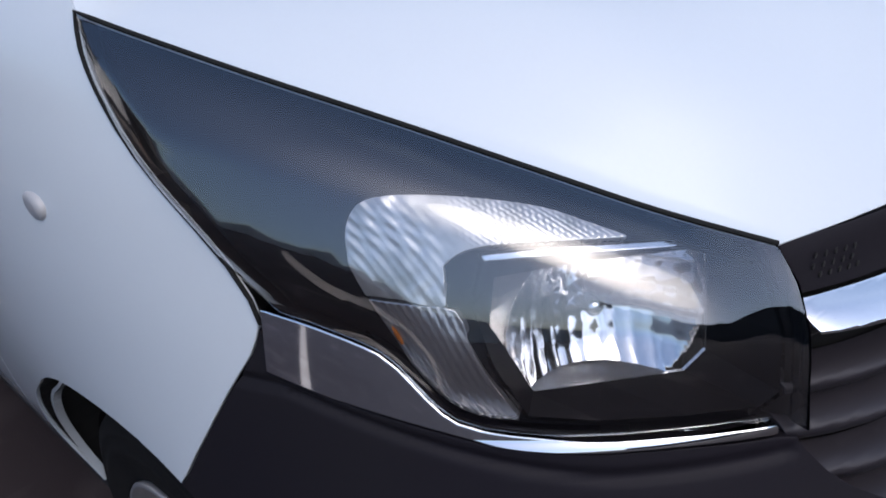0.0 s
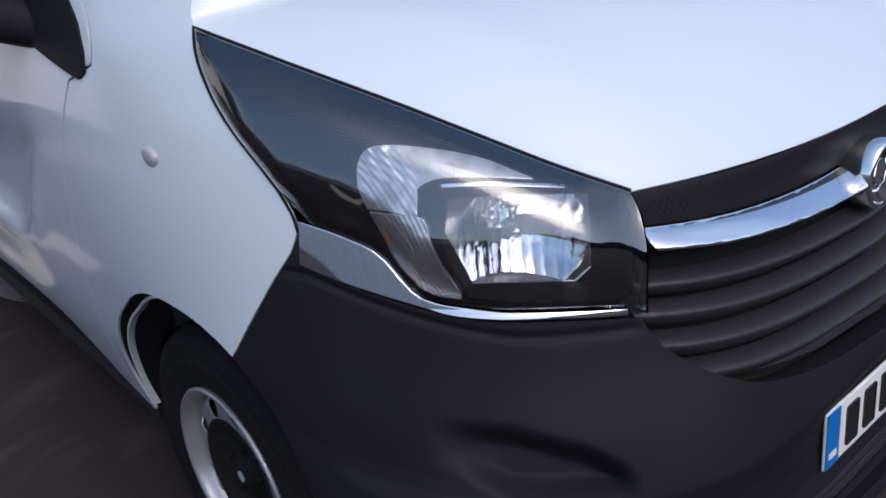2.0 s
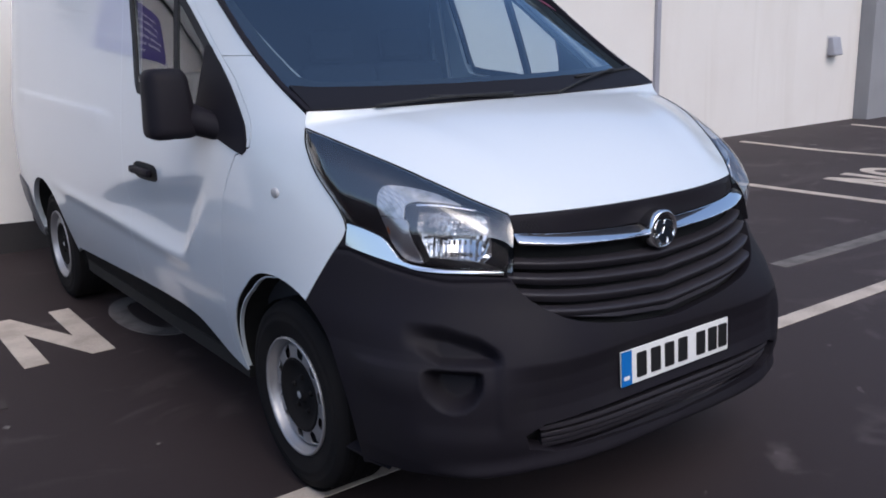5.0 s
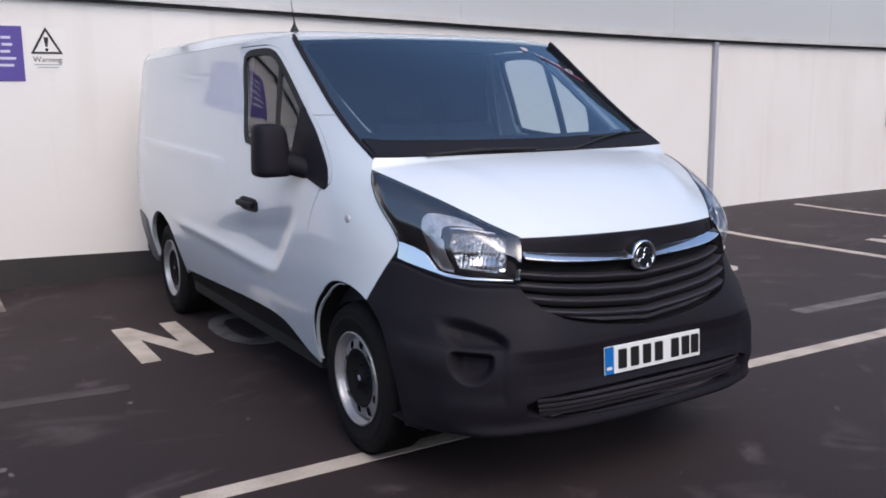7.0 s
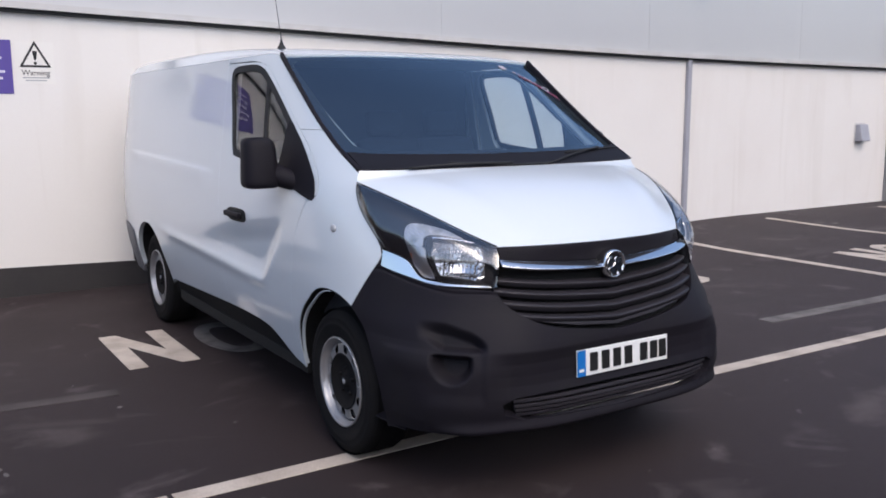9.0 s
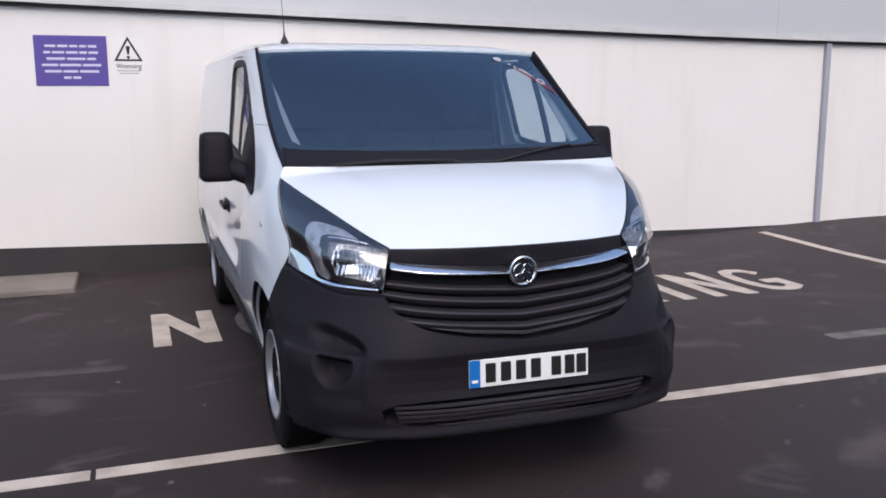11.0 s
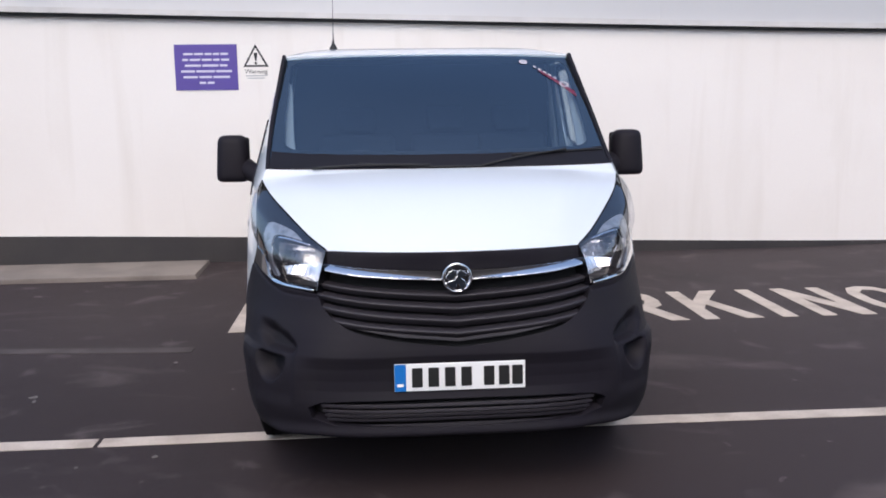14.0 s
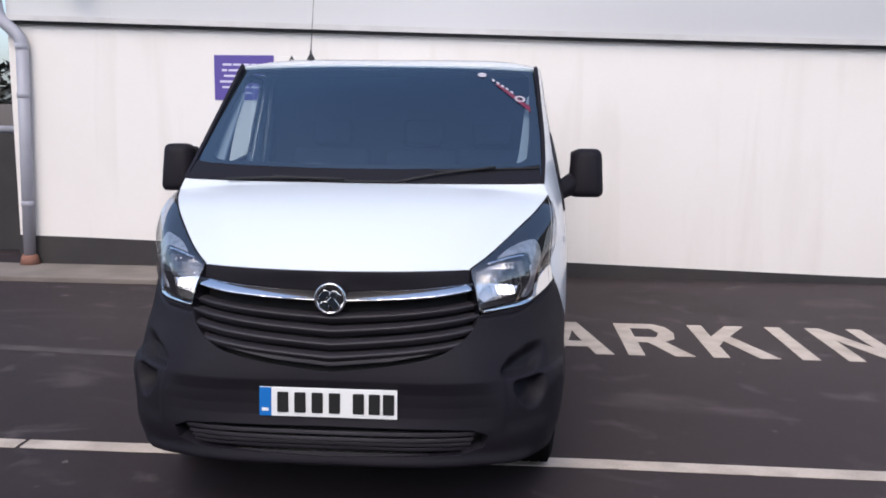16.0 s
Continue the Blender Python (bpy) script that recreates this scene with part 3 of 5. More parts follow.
def bonnet_form(a, b):
    """a from -1 to 1 across, b from 0 at the grille to 1 at the screen."""
    bb, s = np.clip(b, -0.02, 1.02), np.clip(a, -1.0, 1.0)
    side = np.stack([e(np.clip(bb, 0, 1)) for e in edge_at], -1)
    nose = np.array((0.0, 0.106, 1.037))
    foot = np.array((0.0, 0.715, 1.318))
    mid = nose + (foot - nose) * bb[:, None]
    mid[:, 2] += 0.062 * np.sin(np.pi * np.clip(bb, 0, 1)) ** 0.9 * (1 - 0.35 * bb)
    mid[:, 1] += -0.02 * np.sin(np.pi * np.clip(bb, 0, 1))
    t = np.abs(s)
    y = mid[:, 1] + (side[:, 1] - mid[:, 1]) * t ** (2.3 - 0.3 * bb)
    z = mid[:, 2] + (side[:, 2] - mid[:, 2]) * t ** 2.6
    crown = 0.012 * np.sin(np.pi * np.clip(bb, 0, 1)) * (np.exp(-((t - 0.72) / 0.12) ** 2))
    return np.stack((side[:, 0] * a, y, z + crown), -1)


sheet("bonnet", straight([(-1, 0), (1, 0), (1, 1), (-1, 1), (-1, 0)], 0.04)[:-1], bonnet_form, white_paint, van, cut=(0.06, 0.06), depth=0.003, label="white bonnet", eps=0.006)

# wings, with the foot of the screen pillars
PILLAR_CUT = 1.492
pillar_edge = [(float(pillar_x(z) + pillar_y(z) - nose_y(z)) + 0.014, z) for z in np.concatenate((np.linspace(1.318, 1.492, 10), np.linspace(1.4921, 1.868, 18)))]
DOOR_FRONT = curve_through([(1.385, 0.306), (1.387, 0.45), (1.31, 0.75), (1.235, 1.0), (1.135, 1.165)], 0.03)
WINDOW_FRONT = curve_through([(1.06, 1.20), (1.07, 1.27), (1.21, 1.40), (1.345, 1.492)], 0.03) + curve_through([(1.346, 1.4925), (1.70, 1.74), (1.82, 1.815)], 0.03)


def wing(m):
    rear_arch = [S(y, z) for y, z in arch_points(HUB_Y, 118.5, -6)]
    top = [(q, z) for q, z in pillar_edge if z <= PILLAR_CUT]
    o = FENDER_LOW + rear_arch + [S(1.362, 0.300), S(1.378, 0.302)] + [S(y - 0.0005, z) for y, z in DOOR_FRONT] + [S(y - 0.012, z) for y, z in WINDOW_FRONT if z <= PILLAR_CUT] + top[::-1] + LAMP_REAR
    return sheet("front_wing", o, body_skin, white_paint, van, cut=(0.035, 0.035), depth=0.005, gap=0.0026, mirror=m, label="white front wing")


wings = both(wing)


def screen_pillar(m):
    up = [(q, z) for q, z in pillar_edge if z > PILLAR_CUT]
    o = [S(y - 0.012, z) for y, z in WINDOW_FRONT if z > PILLAR_CUT] + [S(1.92, 1.838), S(2.0, 1.845), S(2.342, 1.848), S(2.342, 1.868), S(2.0, 1.868)] + up[::-1]
    return sheet("screen_pillar", o, body_skin, white_paint, van, cut=(0.04, 0.04), depth=0.02, gap=0.0015, mirror=m)


both(screen_pillar)

WINDOW = curve_through([(1.085, 1.190), (1.35, 1.245), (1.75, 1.300), (2.08, 1.330), (2.16, 1.365), (2.215, 1.55), (2.275, 1.75), (2.245, 1.815), (2.08, 1.828), (1.89, 1.815), (1.725, 1.735), (1.375, 1.495), (1.235, 1.395), (1.09, 1.265), (1.07, 1.22)], 0.025, closed=True)
DOOR_BACK = 2.345


def door(m):
    window_q = [S(y, z) for y, z in WINDOW]
    outline = DOOR_FRONT + [(y - 0.008, z) for y, z in WINDOW_FRONT] + [(1.93, 1.838), (2.2, 1.842), (2.325, 1.842), (DOOR_BACK, 1.825), (DOOR_BACK, 1.2), (DOOR_BACK, 0.455)]
    d = sheet("front_door", [S(y, z) for y, z in straight(outline, 0.025)] + [S(*p) for p in curve_through([(DOOR_BACK, 0.455), (2.0, 0.460), (1.76, 0.447), (1.63, 0.405), (1.50, 0.338), (1.385, 0.306)], 0.025)][1:-1], body_skin, white_paint, van, holes=[window_q], cut=(0.04, 0.03), depth=0.03, gap=0.0012, mirror=m, label="white cab door")
    ring = [S(y, z) for y, z in shrink(WINDOW, 0.034)]
    sheet("window_seal", shrink(window_q, 0.001), lifted(-0.001), matt_black, d, holes=[ring], cut=(0.05, 0.05), depth=0.012, mirror=m)
    pane = sheet("window_pane", shrink(window_q, 0.012), lifted(-0.012), side_glass, d, cut=(0.06, 0.05), depth=0, mirror=m)
    pane.visible_shadow = False
    sheet("window_bar", on_side([(1.655, 1.275), (1.69, 1.275), (1.80, 1.79), (1.765, 1.79), (1.655, 1.275)])[:-1], lifted(-0.006), matt_black, d, depth=0.02, mirror=m)
    sheet("mirror_sail", [S(y, z) for y, z in curve_through([(1.065, 1.185), (1.085, 1.172), (1.24, 1.205), (1.45, 1.262), (1.45, 1.42), (1.44, 1.53), (1.375, 1.495), (1.235, 1.395), (1.09, 1.265), (1.068, 1.22)], 0.03, closed=True)], lifted(0.006), bumper_plastic, d, depth=0.02, mirror=m)
    # handle: a dark cup with a grip over it
    sheet("handle_cup", [S(y, z) for y, z in curve_through([(1.93, 0.985), (2.15, 0.985), (2.19, 1.02), (2.15, 1.05), (1.93, 1.05), (1.90, 1.02)], 0.02, closed=True)], lambda q, z: body_skin(q, z) + np.array((0.002, 0, 0)), matt_black, d, depth=0.01, mirror=m)
    x = float(side_x(2.03, 1.02)) + 0.022
    bm = bmesh.new()
    box(bm, (x - 0.012, 1.925, 1.004), (x + 0.012, 2.165, 1.036), 0.011, 3)
    if m:
        bmesh.ops.scale(bm, vec=(-1, 1, 1), verts=bm.verts)
        bmesh.ops.reverse_faces(bm, faces=bm.faces)
    part("door_handle", bm, bumper_plastic, d, "black door handle", smooth=True)
    return d


both(door)


def cargo_side(m):
    ra = [S(y, z) for y, z in arch_points(REAR_Y, 178, 2, 0.415)]
    y0 = DOOR_BACK + 0.001
    o = on_side([(y0, 0.455), (REAR_Y - 0.415, 0.405)]) + ra + on_side([(REAR_Y + 0.415, 0.40), (REAR_Y + 0.43, 0.66), (4.60, 0.70), (4.90, 0.70), (4.90, 1.868), (y0, 1.868), (y0, 0.455)], 0.025)[:-1]
    return sheet("cargo_side", o, body_skin, white_paint, van, cut=(0.05, 0.03), depth=0.03, gap=0.002, mirror=m, label="blank white cargo side")


both(cargo_side)


def sill(m):
    o = on_side([(1.385, 0.33), (1.385, 0.285), (1.46, 0.25), (REAR_Y - 0.43, 0.235), (REAR_Y - 0.42, 0.425), (2.4, 0.475), (1.75, 0.475), (1.5, 0.37), (1.385, 0.33)], 0.06)[:-1]
    return sheet("sill", o, lifted(-0.020), rubber, van, depth=0.05, mirror=m, cut=(0.1, 0.05))


both(sill)


def rear_corner(m):
    o = on_side([(REAR_Y + 0.435, 0.655), (REAR_Y + 0.42, 0.33), (4.95, 0.33), (4.95, 0.692), (4.60, 0.692), (REAR_Y + 0.435, 0.655)], 0.05)[:-1]
    return sheet("rear_bumper_corner", o, lifted(0.012), corner_grey, van, depth=0.05, gap=0.003, mirror=m, label="grey plastic rear bumper corner")


both(rear_corner)

def rear_seal(m):
    return sheet("rear_door_seal", on_side([(4.903, 0.705), (4.918, 0.705), (4.918, 1.866), (4.903, 1.866), (4.903, 0.705)], 0.06)[:-1], lifted(0.001), rubber, van, depth=0.02, mirror=m)


both(rear_seal)

# roof
roof_top = spline((1.60, 1.75, 2.0, 2.4, 3.2, 4.6, 4.95), (1.872, 1.895, 1.922, 1.947, 1.966, 1.968, 1.960))


def roof_form(a, b):
    t = np.abs(np.clip(a, -1, 1))
    edge = side_x(np.maximum(b, 1.74), np.full_like(b, 1.866)) - 0.003
    lead = np.clip((1.72 - b) / 0.12, 0, 1)
    zg = 1.874 - 0.012 * lead
    z = zg + (roof_top(b) - zg) * (1 - t ** (7 + 7 * np.clip((b - 2.2) / 1.0, 0, 1)))
    ribs = 0.006 * np.clip(np.sin(t * 18.0), 0, 1) * np.clip((b - 2.5) / 0.2, 0, 1) * (t < 0.75)
    return np.stack((edge * a, b + 0.085 * np.clip((1.9 - b) / 0.28, 0, 1) * t**2, z + ribs), -1)


sheet("roof", straight([(-1, 1.62), (1, 1.62), (1, 4.93), (-1, 4.93), (-1, 1.62)], 0.05)[:-1], roof_form, white_paint, van, cut=(0.05, 0.08), depth=0.02, label="white roof", eps=0.006)
for sgn in (-1, 1):
    bm = bmesh.new()
    box(bm, (sgn * 0.815 - 0.012, 2.2, 1.84), (sgn * 0.815 + 0.012, 4.3, 1.864))
    part("gutter", bm, trim_grey, van)
# back end
zz = np.linspace(0.42, 1.875, 24)
right = [(float(side_x(4.9, z)) - 0.003, z) for z in zz]
sheet("rear_doors", right + [(0.5, 1.935), (-0.5, 1.935)] + [(-x, z) for x, z in right[::-1]], lambda a, b: np.stack((-a, np.full_like(a, 4.915), b), -1), white_paint, van, depth=0.03, cut=(0.2, 0.2))
bm = bmesh.new()
box(bm, (-0.84, 4.88, 0.34), (0.84, 4.97, 0.62), 0.03)
part("rear_bumper", bm, bumper_plastic, van)


# windscreen, curved across, with a printed black border
def screen_form(a, b):
    """a from -1 to 1 across, b from 0 at the foot to 1 at the top."""
    bb = np.clip(b, 0, 1)
    z_edge = SCREEN_BASE[2] + (SCREEN_TOP[2] - SCREEN_BASE[2]) * bb
    side = np.stack((pillar_x(z_edge), pillar_y(z_edge), z_edge), -1)
    mid = np.array((0, 0.715, 1.318)) + (np.array((0, 1.63, 1.878)) - np.array((0, 0.715, 1.318))) * bb[:, None]
    mid[:, 2] += 0.035 * np.sin(np.pi * bb)
    t = np.abs(np.clip(a, -1.02, 1.02))
    y = mid[:, 1] + (side[:, 1] - mid[:, 1]) * t**2.2
    z = mid[:, 2] + (side[:, 2] - mid[:, 2]) * t**2.2
    return np.stack((side[:, 0] * a, y, z), -1)


def inset_screen(d):
    def f(a, b):
        p = screen_form(a, b)
        return p + np.array((0, 0.53, -0.85)) * d
    return f


full = straight([(-1, 0), (1, 0), (1, 1), (-1, 1), (-1, 0)], 0.04)[:-1]
inner = curve_through([(-0.87, 0.165), (-0.60, 0.135), (0.0, 0.12), (0.60, 0.135), (0.87, 0.165), (0.912, 0.30), (0.935, 0.70), (0.945, 0.93), (0.90, 0.965), (0.0, 0.972), (-0.90, 0.965), (-0.945, 0.93), (-0.935, 0.70), (-0.912, 0.30)], 0.04, closed=True)
screen = sheet("windscreen", full, inset_screen(0.003), screen_glass, van, cut=(0.08, 0.08), depth=0, label="tinted windscreen reflecting the sky", eps=0.006)
screen.visible_shadow = False
sheet("windscreen_border", full, inset_screen(0.009), deep_black, screen, holes=[inner], cut=(0.08, 0.08), depth=0.004, eps=0.006)
for sgn in (-1, 1):
    o = [(sgn * a, b) for a, b in straight([(0.988, 0.0), (1.006, 0.0), (1.006, 1.0), (0.988, 1.0), (0.988, 0.0)], 0.06)[:-1]]
    sheet("pillar_trim", o, lambda a, b: screen_form(a, b) + np.array((0, -0.53, 0.85)) * (0.006 + 0.017 * np.clip(b, 0, 1)[:, None] ** 2), bumper_plastic, screen, cut=(0.04, 0.08), depth=0.03, eps=0.006)
# dealer's corner sticker on the glass, a slanting red band with two pale roundels
band = [(0.72, 0.815), (0.745, 0.818), (0.935, 0.625), (0.935, 0.570)]
sheet("sticker_band", straight(band + band[:1], 0.05)[:-1], inset_screen(0.0), sticker_red, screen, cut=(0.06, 0.06), depth=0, label="dark red corner sticker")
for ca, cb, r in ((0.640, 0.905, 0.030), (0.875, 0.685, 0.034)):
    o = [(ca + r * math.cos(t) , cb + 1.0 * r * 0.85 * math.sin(t)) for t in np.linspace(0, 2 * math.pi, 20, endpoint=False)]
    i = [(ca + 0.55 * r * math.cos(t), cb + 0.47 * r * math.sin(t)) for t in np.linspace(0, 2 * math.pi, 16, endpoint=False)]
    sheet("sticker_roundel", o, inset_screen(-0.0015), sticker_white, screen, holes=[i] if ca > 0.8 else [], depth=0)
for k in range(5):
    a0, b0 = 0.697 + 0.029 * k, 0.852 - 0.027 * k
    sheet("sticker_bar", [(a0, b0), (a0 + 0.017, b0 - 0.0165), (a0 + 0.026, b0 + 0.000), (a0 + 0.009, b0 + 0.0165)], inset_screen(-0.0015), sticker_white, screen, depth=0)

# pale lining of the screen pillars, seen through the glass
for sgn in (-1, 1):
    o = [(sgn * a, b) for a, b in curve_through([(0.97, 0.10), (0.850, 0.15), (0.862, 0.30), (0.892, 0.55), (0.930, 0.80), (0.97, 0.86)], 0.05)]
    sheet("pillar_lining", o, inset_screen(0.05), trim_grey, van, cut=(0.04, 0.06), depth=0.01, eps=0.006)


# scuttle and wipers at the foot of the screen
scuttle = straight([(-0.985, 0.0), (0.985, 0.0)], 0.06) + curve_through([(0.975, 0.13), (0.88, 0.110), (0.5, 0.088), (0.0, 0.08), (-0.5, 0.088), (-0.88, 0.110), (-0.975, 0.13)], 0.06)
sheet("scuttle", scuttle, inset_screen(-0.006), scuttle_plastic, van, cut=(0.06, 0.03), depth=0.01, label="matt black scuttle panel", eps=0.004)


def wiper(x_pivot, x_tip, b_tip):
    foot = screen_form(np.array([x_pivot / 0.815]), np.array([0.0]))[0] + (0, -0.014, 0.006)
    tip = screen_form(np.array([x_tip / 0.82]), np.array([b_tip]))[0] + (0, -0.012, 0.018)
    mid = (np.array(foot) * 0.55 + np.array(tip) * 0.45) + (0, -0.006, 0.008)
    w = tube(curve_through([foot, mid, tip], 0.08), 0.0055, 8)
    arm = part("wiper_arm", w, matt_black, van, "black wiper resting on the glass", smooth=True)
    n = 14
    pts = []
    for i in range(n):
        f = i / (n - 1)
        a = (x_tip + (x_pivot - x_tip) * 1.05 * (f - 0.42)) / 0.82
        b = b_tip + (0.05 - b_tip) * (f - 0.42) * 0.9
        pts.append(tuple(screen_form(np.array([a]), np.array([max(b, 0.0)]))[0] + (0, -0.006, 0.008)))
    part("wiper_blade", tube(pts, 0.005, 6), matt_black, arm, smooth=True)


wiper(0.16, 0.60, 0.085)
wiper(-0.60, -0.06, 0.0)

# radiator grille
grille = new("grille")
grille.parent = van
grille["label"] = "black slatted grille with a chrome bar"
back = [F(x, 1.015) for x in np.linspace(0, 0.53, 10)] + [F(0.57, 0.87), F(0.50, 0.77), F(0.40, 0.72), F(0.2, 0.675), F(0, 0.655)]
sheet("grille_backing", back + [(-q, z) for q, z in back[::-1][1:-1]], lifted(-0.055), deep_black, grille, depth=0, cut=(0.05, 0.05))
chrome_top = spline((0.0, 0.10, 0.30, 0.42, 0.513), (0.955, 0.957, 0.968, 0.976, 0.984))
chrome_low = spline((0.0, 0.07, 0.30, 0.42, 0.513), (0.921, 0.922, 0.932, 0.940, 0.952))


def bar_recess(x):
    """How far the top edge of the chrome bar lies behind the nose."""
    return 0.007 + 0.026 * (1 - np.clip(np.abs(x) / 0.513, 0, 1)) ** 0.8


def band_form(q, z, p):
    x = np.clip(np.abs(p[:, 0]), 0, 0.513)
    low = chrome_top(x)
    return -0.004 - bar_recess(x) * np.clip((1.030 - z) / (1.030 - low), 0, 1)


xs = np.linspace(0, 0.527, 24)
top_band = [F(x, float(chrome_top(min(x, 0.513))) + 0.003) for x in xs]
up = [F(x, 1.0335 + 0.001 * (x / 0.53) ** 2) for x in xs]
sheet("grille_top_band", [(-q, z) for q, z in top_band[::-1]] + top_band[1:] + up[::-1] + [(-q, z) for q, z in up[1:]], lifted(0.0, band_form), bumper_plastic, grille, depth=0.03, cut=(0.04, 0.012))
# perforations of the top band, near each end
bm = bmesh.new()
for sgn in (-1, 1):
    for i in range(5):
        for j in range(3):
            q, z = F(0.448 + 0.010 * i + 0.005 * (j % 2), 0.996 + 0.009 * j + 0.0006 * i)
            c = lifted(0.0012, band_form)(np.array([q]), np.array([z]))[0] * (sgn, 1, 1)
            sub = lathe([(0.0, 0.0), (0.0028, 0.0), (0.0034, 0.001)], 8, "y")
            merge(bm, sub, Matrix.Translation(c))
tagged(part("perforations", bm, deep_black, grille), kind="stuff")


def chrome_bar_form(q, z, p):
    x = np.abs(p[:, 0])
    lo, hi = chrome_low(np.clip(x, 0, 0.513)), chrome_top(np.clip(x, 0, 0.513))
    f = np.clip((z - lo) / (hi - lo), 0, 1)
    up, down = np.clip((f - 0.14) / 0.86, 0, 1), np.clip((0.14 - f) / 0.15, 0, 1)
    rear = bar_recess(np.clip(x, 0, 0.513))
    return 0.017 - (0.017 + rear) * (0.62 * up + 0.38 * up**2) - 0.016 * (1 - np.sqrt(1 - down**2))


for m in (True, False):
    x2 = np.linspace(0.062, 0.513, 24)
    o = [F(x, float(chrome_low(x))) for x in x2] + [F(0.518, 0.966)] + [F(x + 0.008 * max(0.0, (x - 0.47) / 0.043), float(chrome_top(x))) for x in x2[::-1]]
    sheet("chrome_bar", o, lifted(0.002, chrome_bar_form), chrome, grille, depth=0.02, cut=(0.03, 0.0035), mirror=m, label="bright chrome bar", eps=0.0012)

SLATS = [(0.548, 0.926, 0.881), (0.560, 0.886, 0.833), (0.556, 0.842, 0.785), (0.520, 0.797, 0.738)]
for k, (xe, ze, zc) in enumerate(SLATS):
    xs2 = np.concatenate((np.linspace(0, 0.06, 4), np.linspace(0.1, xe, 16)))

    def top_line(x, ze=ze, zc=zc, xe=xe):
        f = np.abs(x) / xe
        return zc + (ze - zc) * (0.62 * f + 0.38 * f**2)

    def slat_form(q, z, p, top_line=top_line):
        d = np.clip((top_line(p[:, 0]) - z) / 0.040, 0, 1)
        return -0.006 - 0.034 * np.clip((0.50 - d) / 0.50, 0, 1) ** 1.6 - 0.030 * np.clip((d - 0.50) / 0.50, 0, 1) ** 1.8
    up = [F(x, float(top_line(x))) for x in xs2]
    dn = [F(x, float(top_line(x)) - 0.040 * (1 - 0.15 * x / xe)) for x in xs2]
    outline = [(-q, z) for q, z in dn[::-1]] + dn[1:] + up[::-1] + [(-q, z) for q, z in up[1:]]
    sheet("slat", outline, lifted(0.0, slat_form), grille_plastic, grille, depth=0.035, cut=(0.035, 0.006), eps=0.002)
lowest = [F(x, z) for x, z in straight([(0.0, 0.698), (0.22, 0.722), (0.40, 0.759), (0.45, 0.776)], 0.04)]
lo2 = [(q, z - 0.012) for q, z in lowest]
sheet("slat", [(-q, z) for q, z in lo2[::-1]] + lo2[1:] + lowest[::-1] + [(-q, z) for q, z in lowest[1:]], lifted(-0.020), grille_plastic, grille, depth=0.03, cut=(0.04, 0.01))

# badge: a chrome ring round a dark disc with plain raised shapes
badge = part("badge", lathe([(0.0, -0.016), (0.0485, -0.016), (0.051, -0.022), (0.0565, -0.026), (0.0605, -0.020), (0.0615, 0.0), (0.060, 0.04)], 48, "y"), chrome, van, "round chrome badge", smooth=True)
badge.location = (0, float(nose_y(0.936)) + 0.034, 0.935)
part("badge_disc", lathe([(0.0, -0.0185), (0.030, -0.0180), (0.049, -0.0165)], 40, "y"), dark_chrome, badge, smooth=True)
for pts in ([(-0.043, 0.006), (-0.022, 0.030), (-0.002, 0.024), (-0.010, 0.008), (-0.030, -0.010)], [(0.000, 0.016), (0.014, 0.030), (0.041, 0.012), (0.022, 0.006), (0.010, -0.004)], [(-0.006, -0.002), (0.010, 0.006), (0.034, -0.024), (0.018, -0.042), (0.006, -0.022), (-0.012, -0.022)], [(-0.036, -0.018), (-0.012, -0.010), (-0.004, -0.034), (-0.018, -0.040)]):
    sheet("badge_shape", curve_through([(x, z) for x, z in pts], 0.006, closed=True), lambda a, b: np.stack((a, -0.026 + 0.22 * b, b), -1), chrome, badge, depth=0.014, cut=(0.02, 0.02), eps=0.001)

# number plate: bars stand for its characters
plate = part("number_plate", box(bmesh.new(), (-0.26, -0.006, -0.0555), (0.26, 0.0, 0.0555), 0.003), plate_white, van, "white number plate with a blue end")
plate.matrix_basis = pose(0.002, 0.008, 0.552, -3, 0, 0)
part("plate_holder", box(bmesh.new(), (-0.255, 0.0005, -0.05), (0.255, 0.03, 0.05)), matt_black, plate)
part("blue_band", box(bmesh.new(), (-0.259, -0.0075, -0.054), (-0.214, -0.0058, 0.054)), plate_blue, plate)
part("blue_band_mark", box(bmesh.new(), (-0.250, -0.0085, -0.036), (-0.224, -0.0074, -0.024)), plate_white, plate)
for x in (-0.170, -0.105, -0.040, 0.025, 0.115, 0.175, 0.228):
    part("character_bar", box(bmesh.new(), (x - 0.021, -0.0078, -0.0385), (x + 0.021, -0.0058, 0.0385), 0.004), plate_ink, plate)

# headlamps
# mouth of the main chamber in (u, z), and the hole of the surround in (q, z) in front of each of its corners
MOUTH = [(0.0, 1.024), (0.065, 1.033), (0.13, 1.042), (0.205, 1.048), (0.214, 1.0), (0.195, 0.955), (0.178, 0.912), (0.11, 0.901), (0.055, 0.892), (0.020, 0.886), (-0.004, 0.905), (-0.003, 0.965)]
HOLE = [(0.660, 1.018), (0.76, 1.050), (0.87, 1.056), (0.985, 1.056), (1.032, 1.018), (1.030, 0.965), (1.012, 0.906), (0.92, 0.899), (0.80, 0.894), (0.70, 0.889), (0.675, 0.902), (0.663, 0.955)]
LENS = LAMP_INNER[::-1] + LAMP_TOP[1:] + LAMP_REAR[1:-2] + CHROME_TOP[1:]


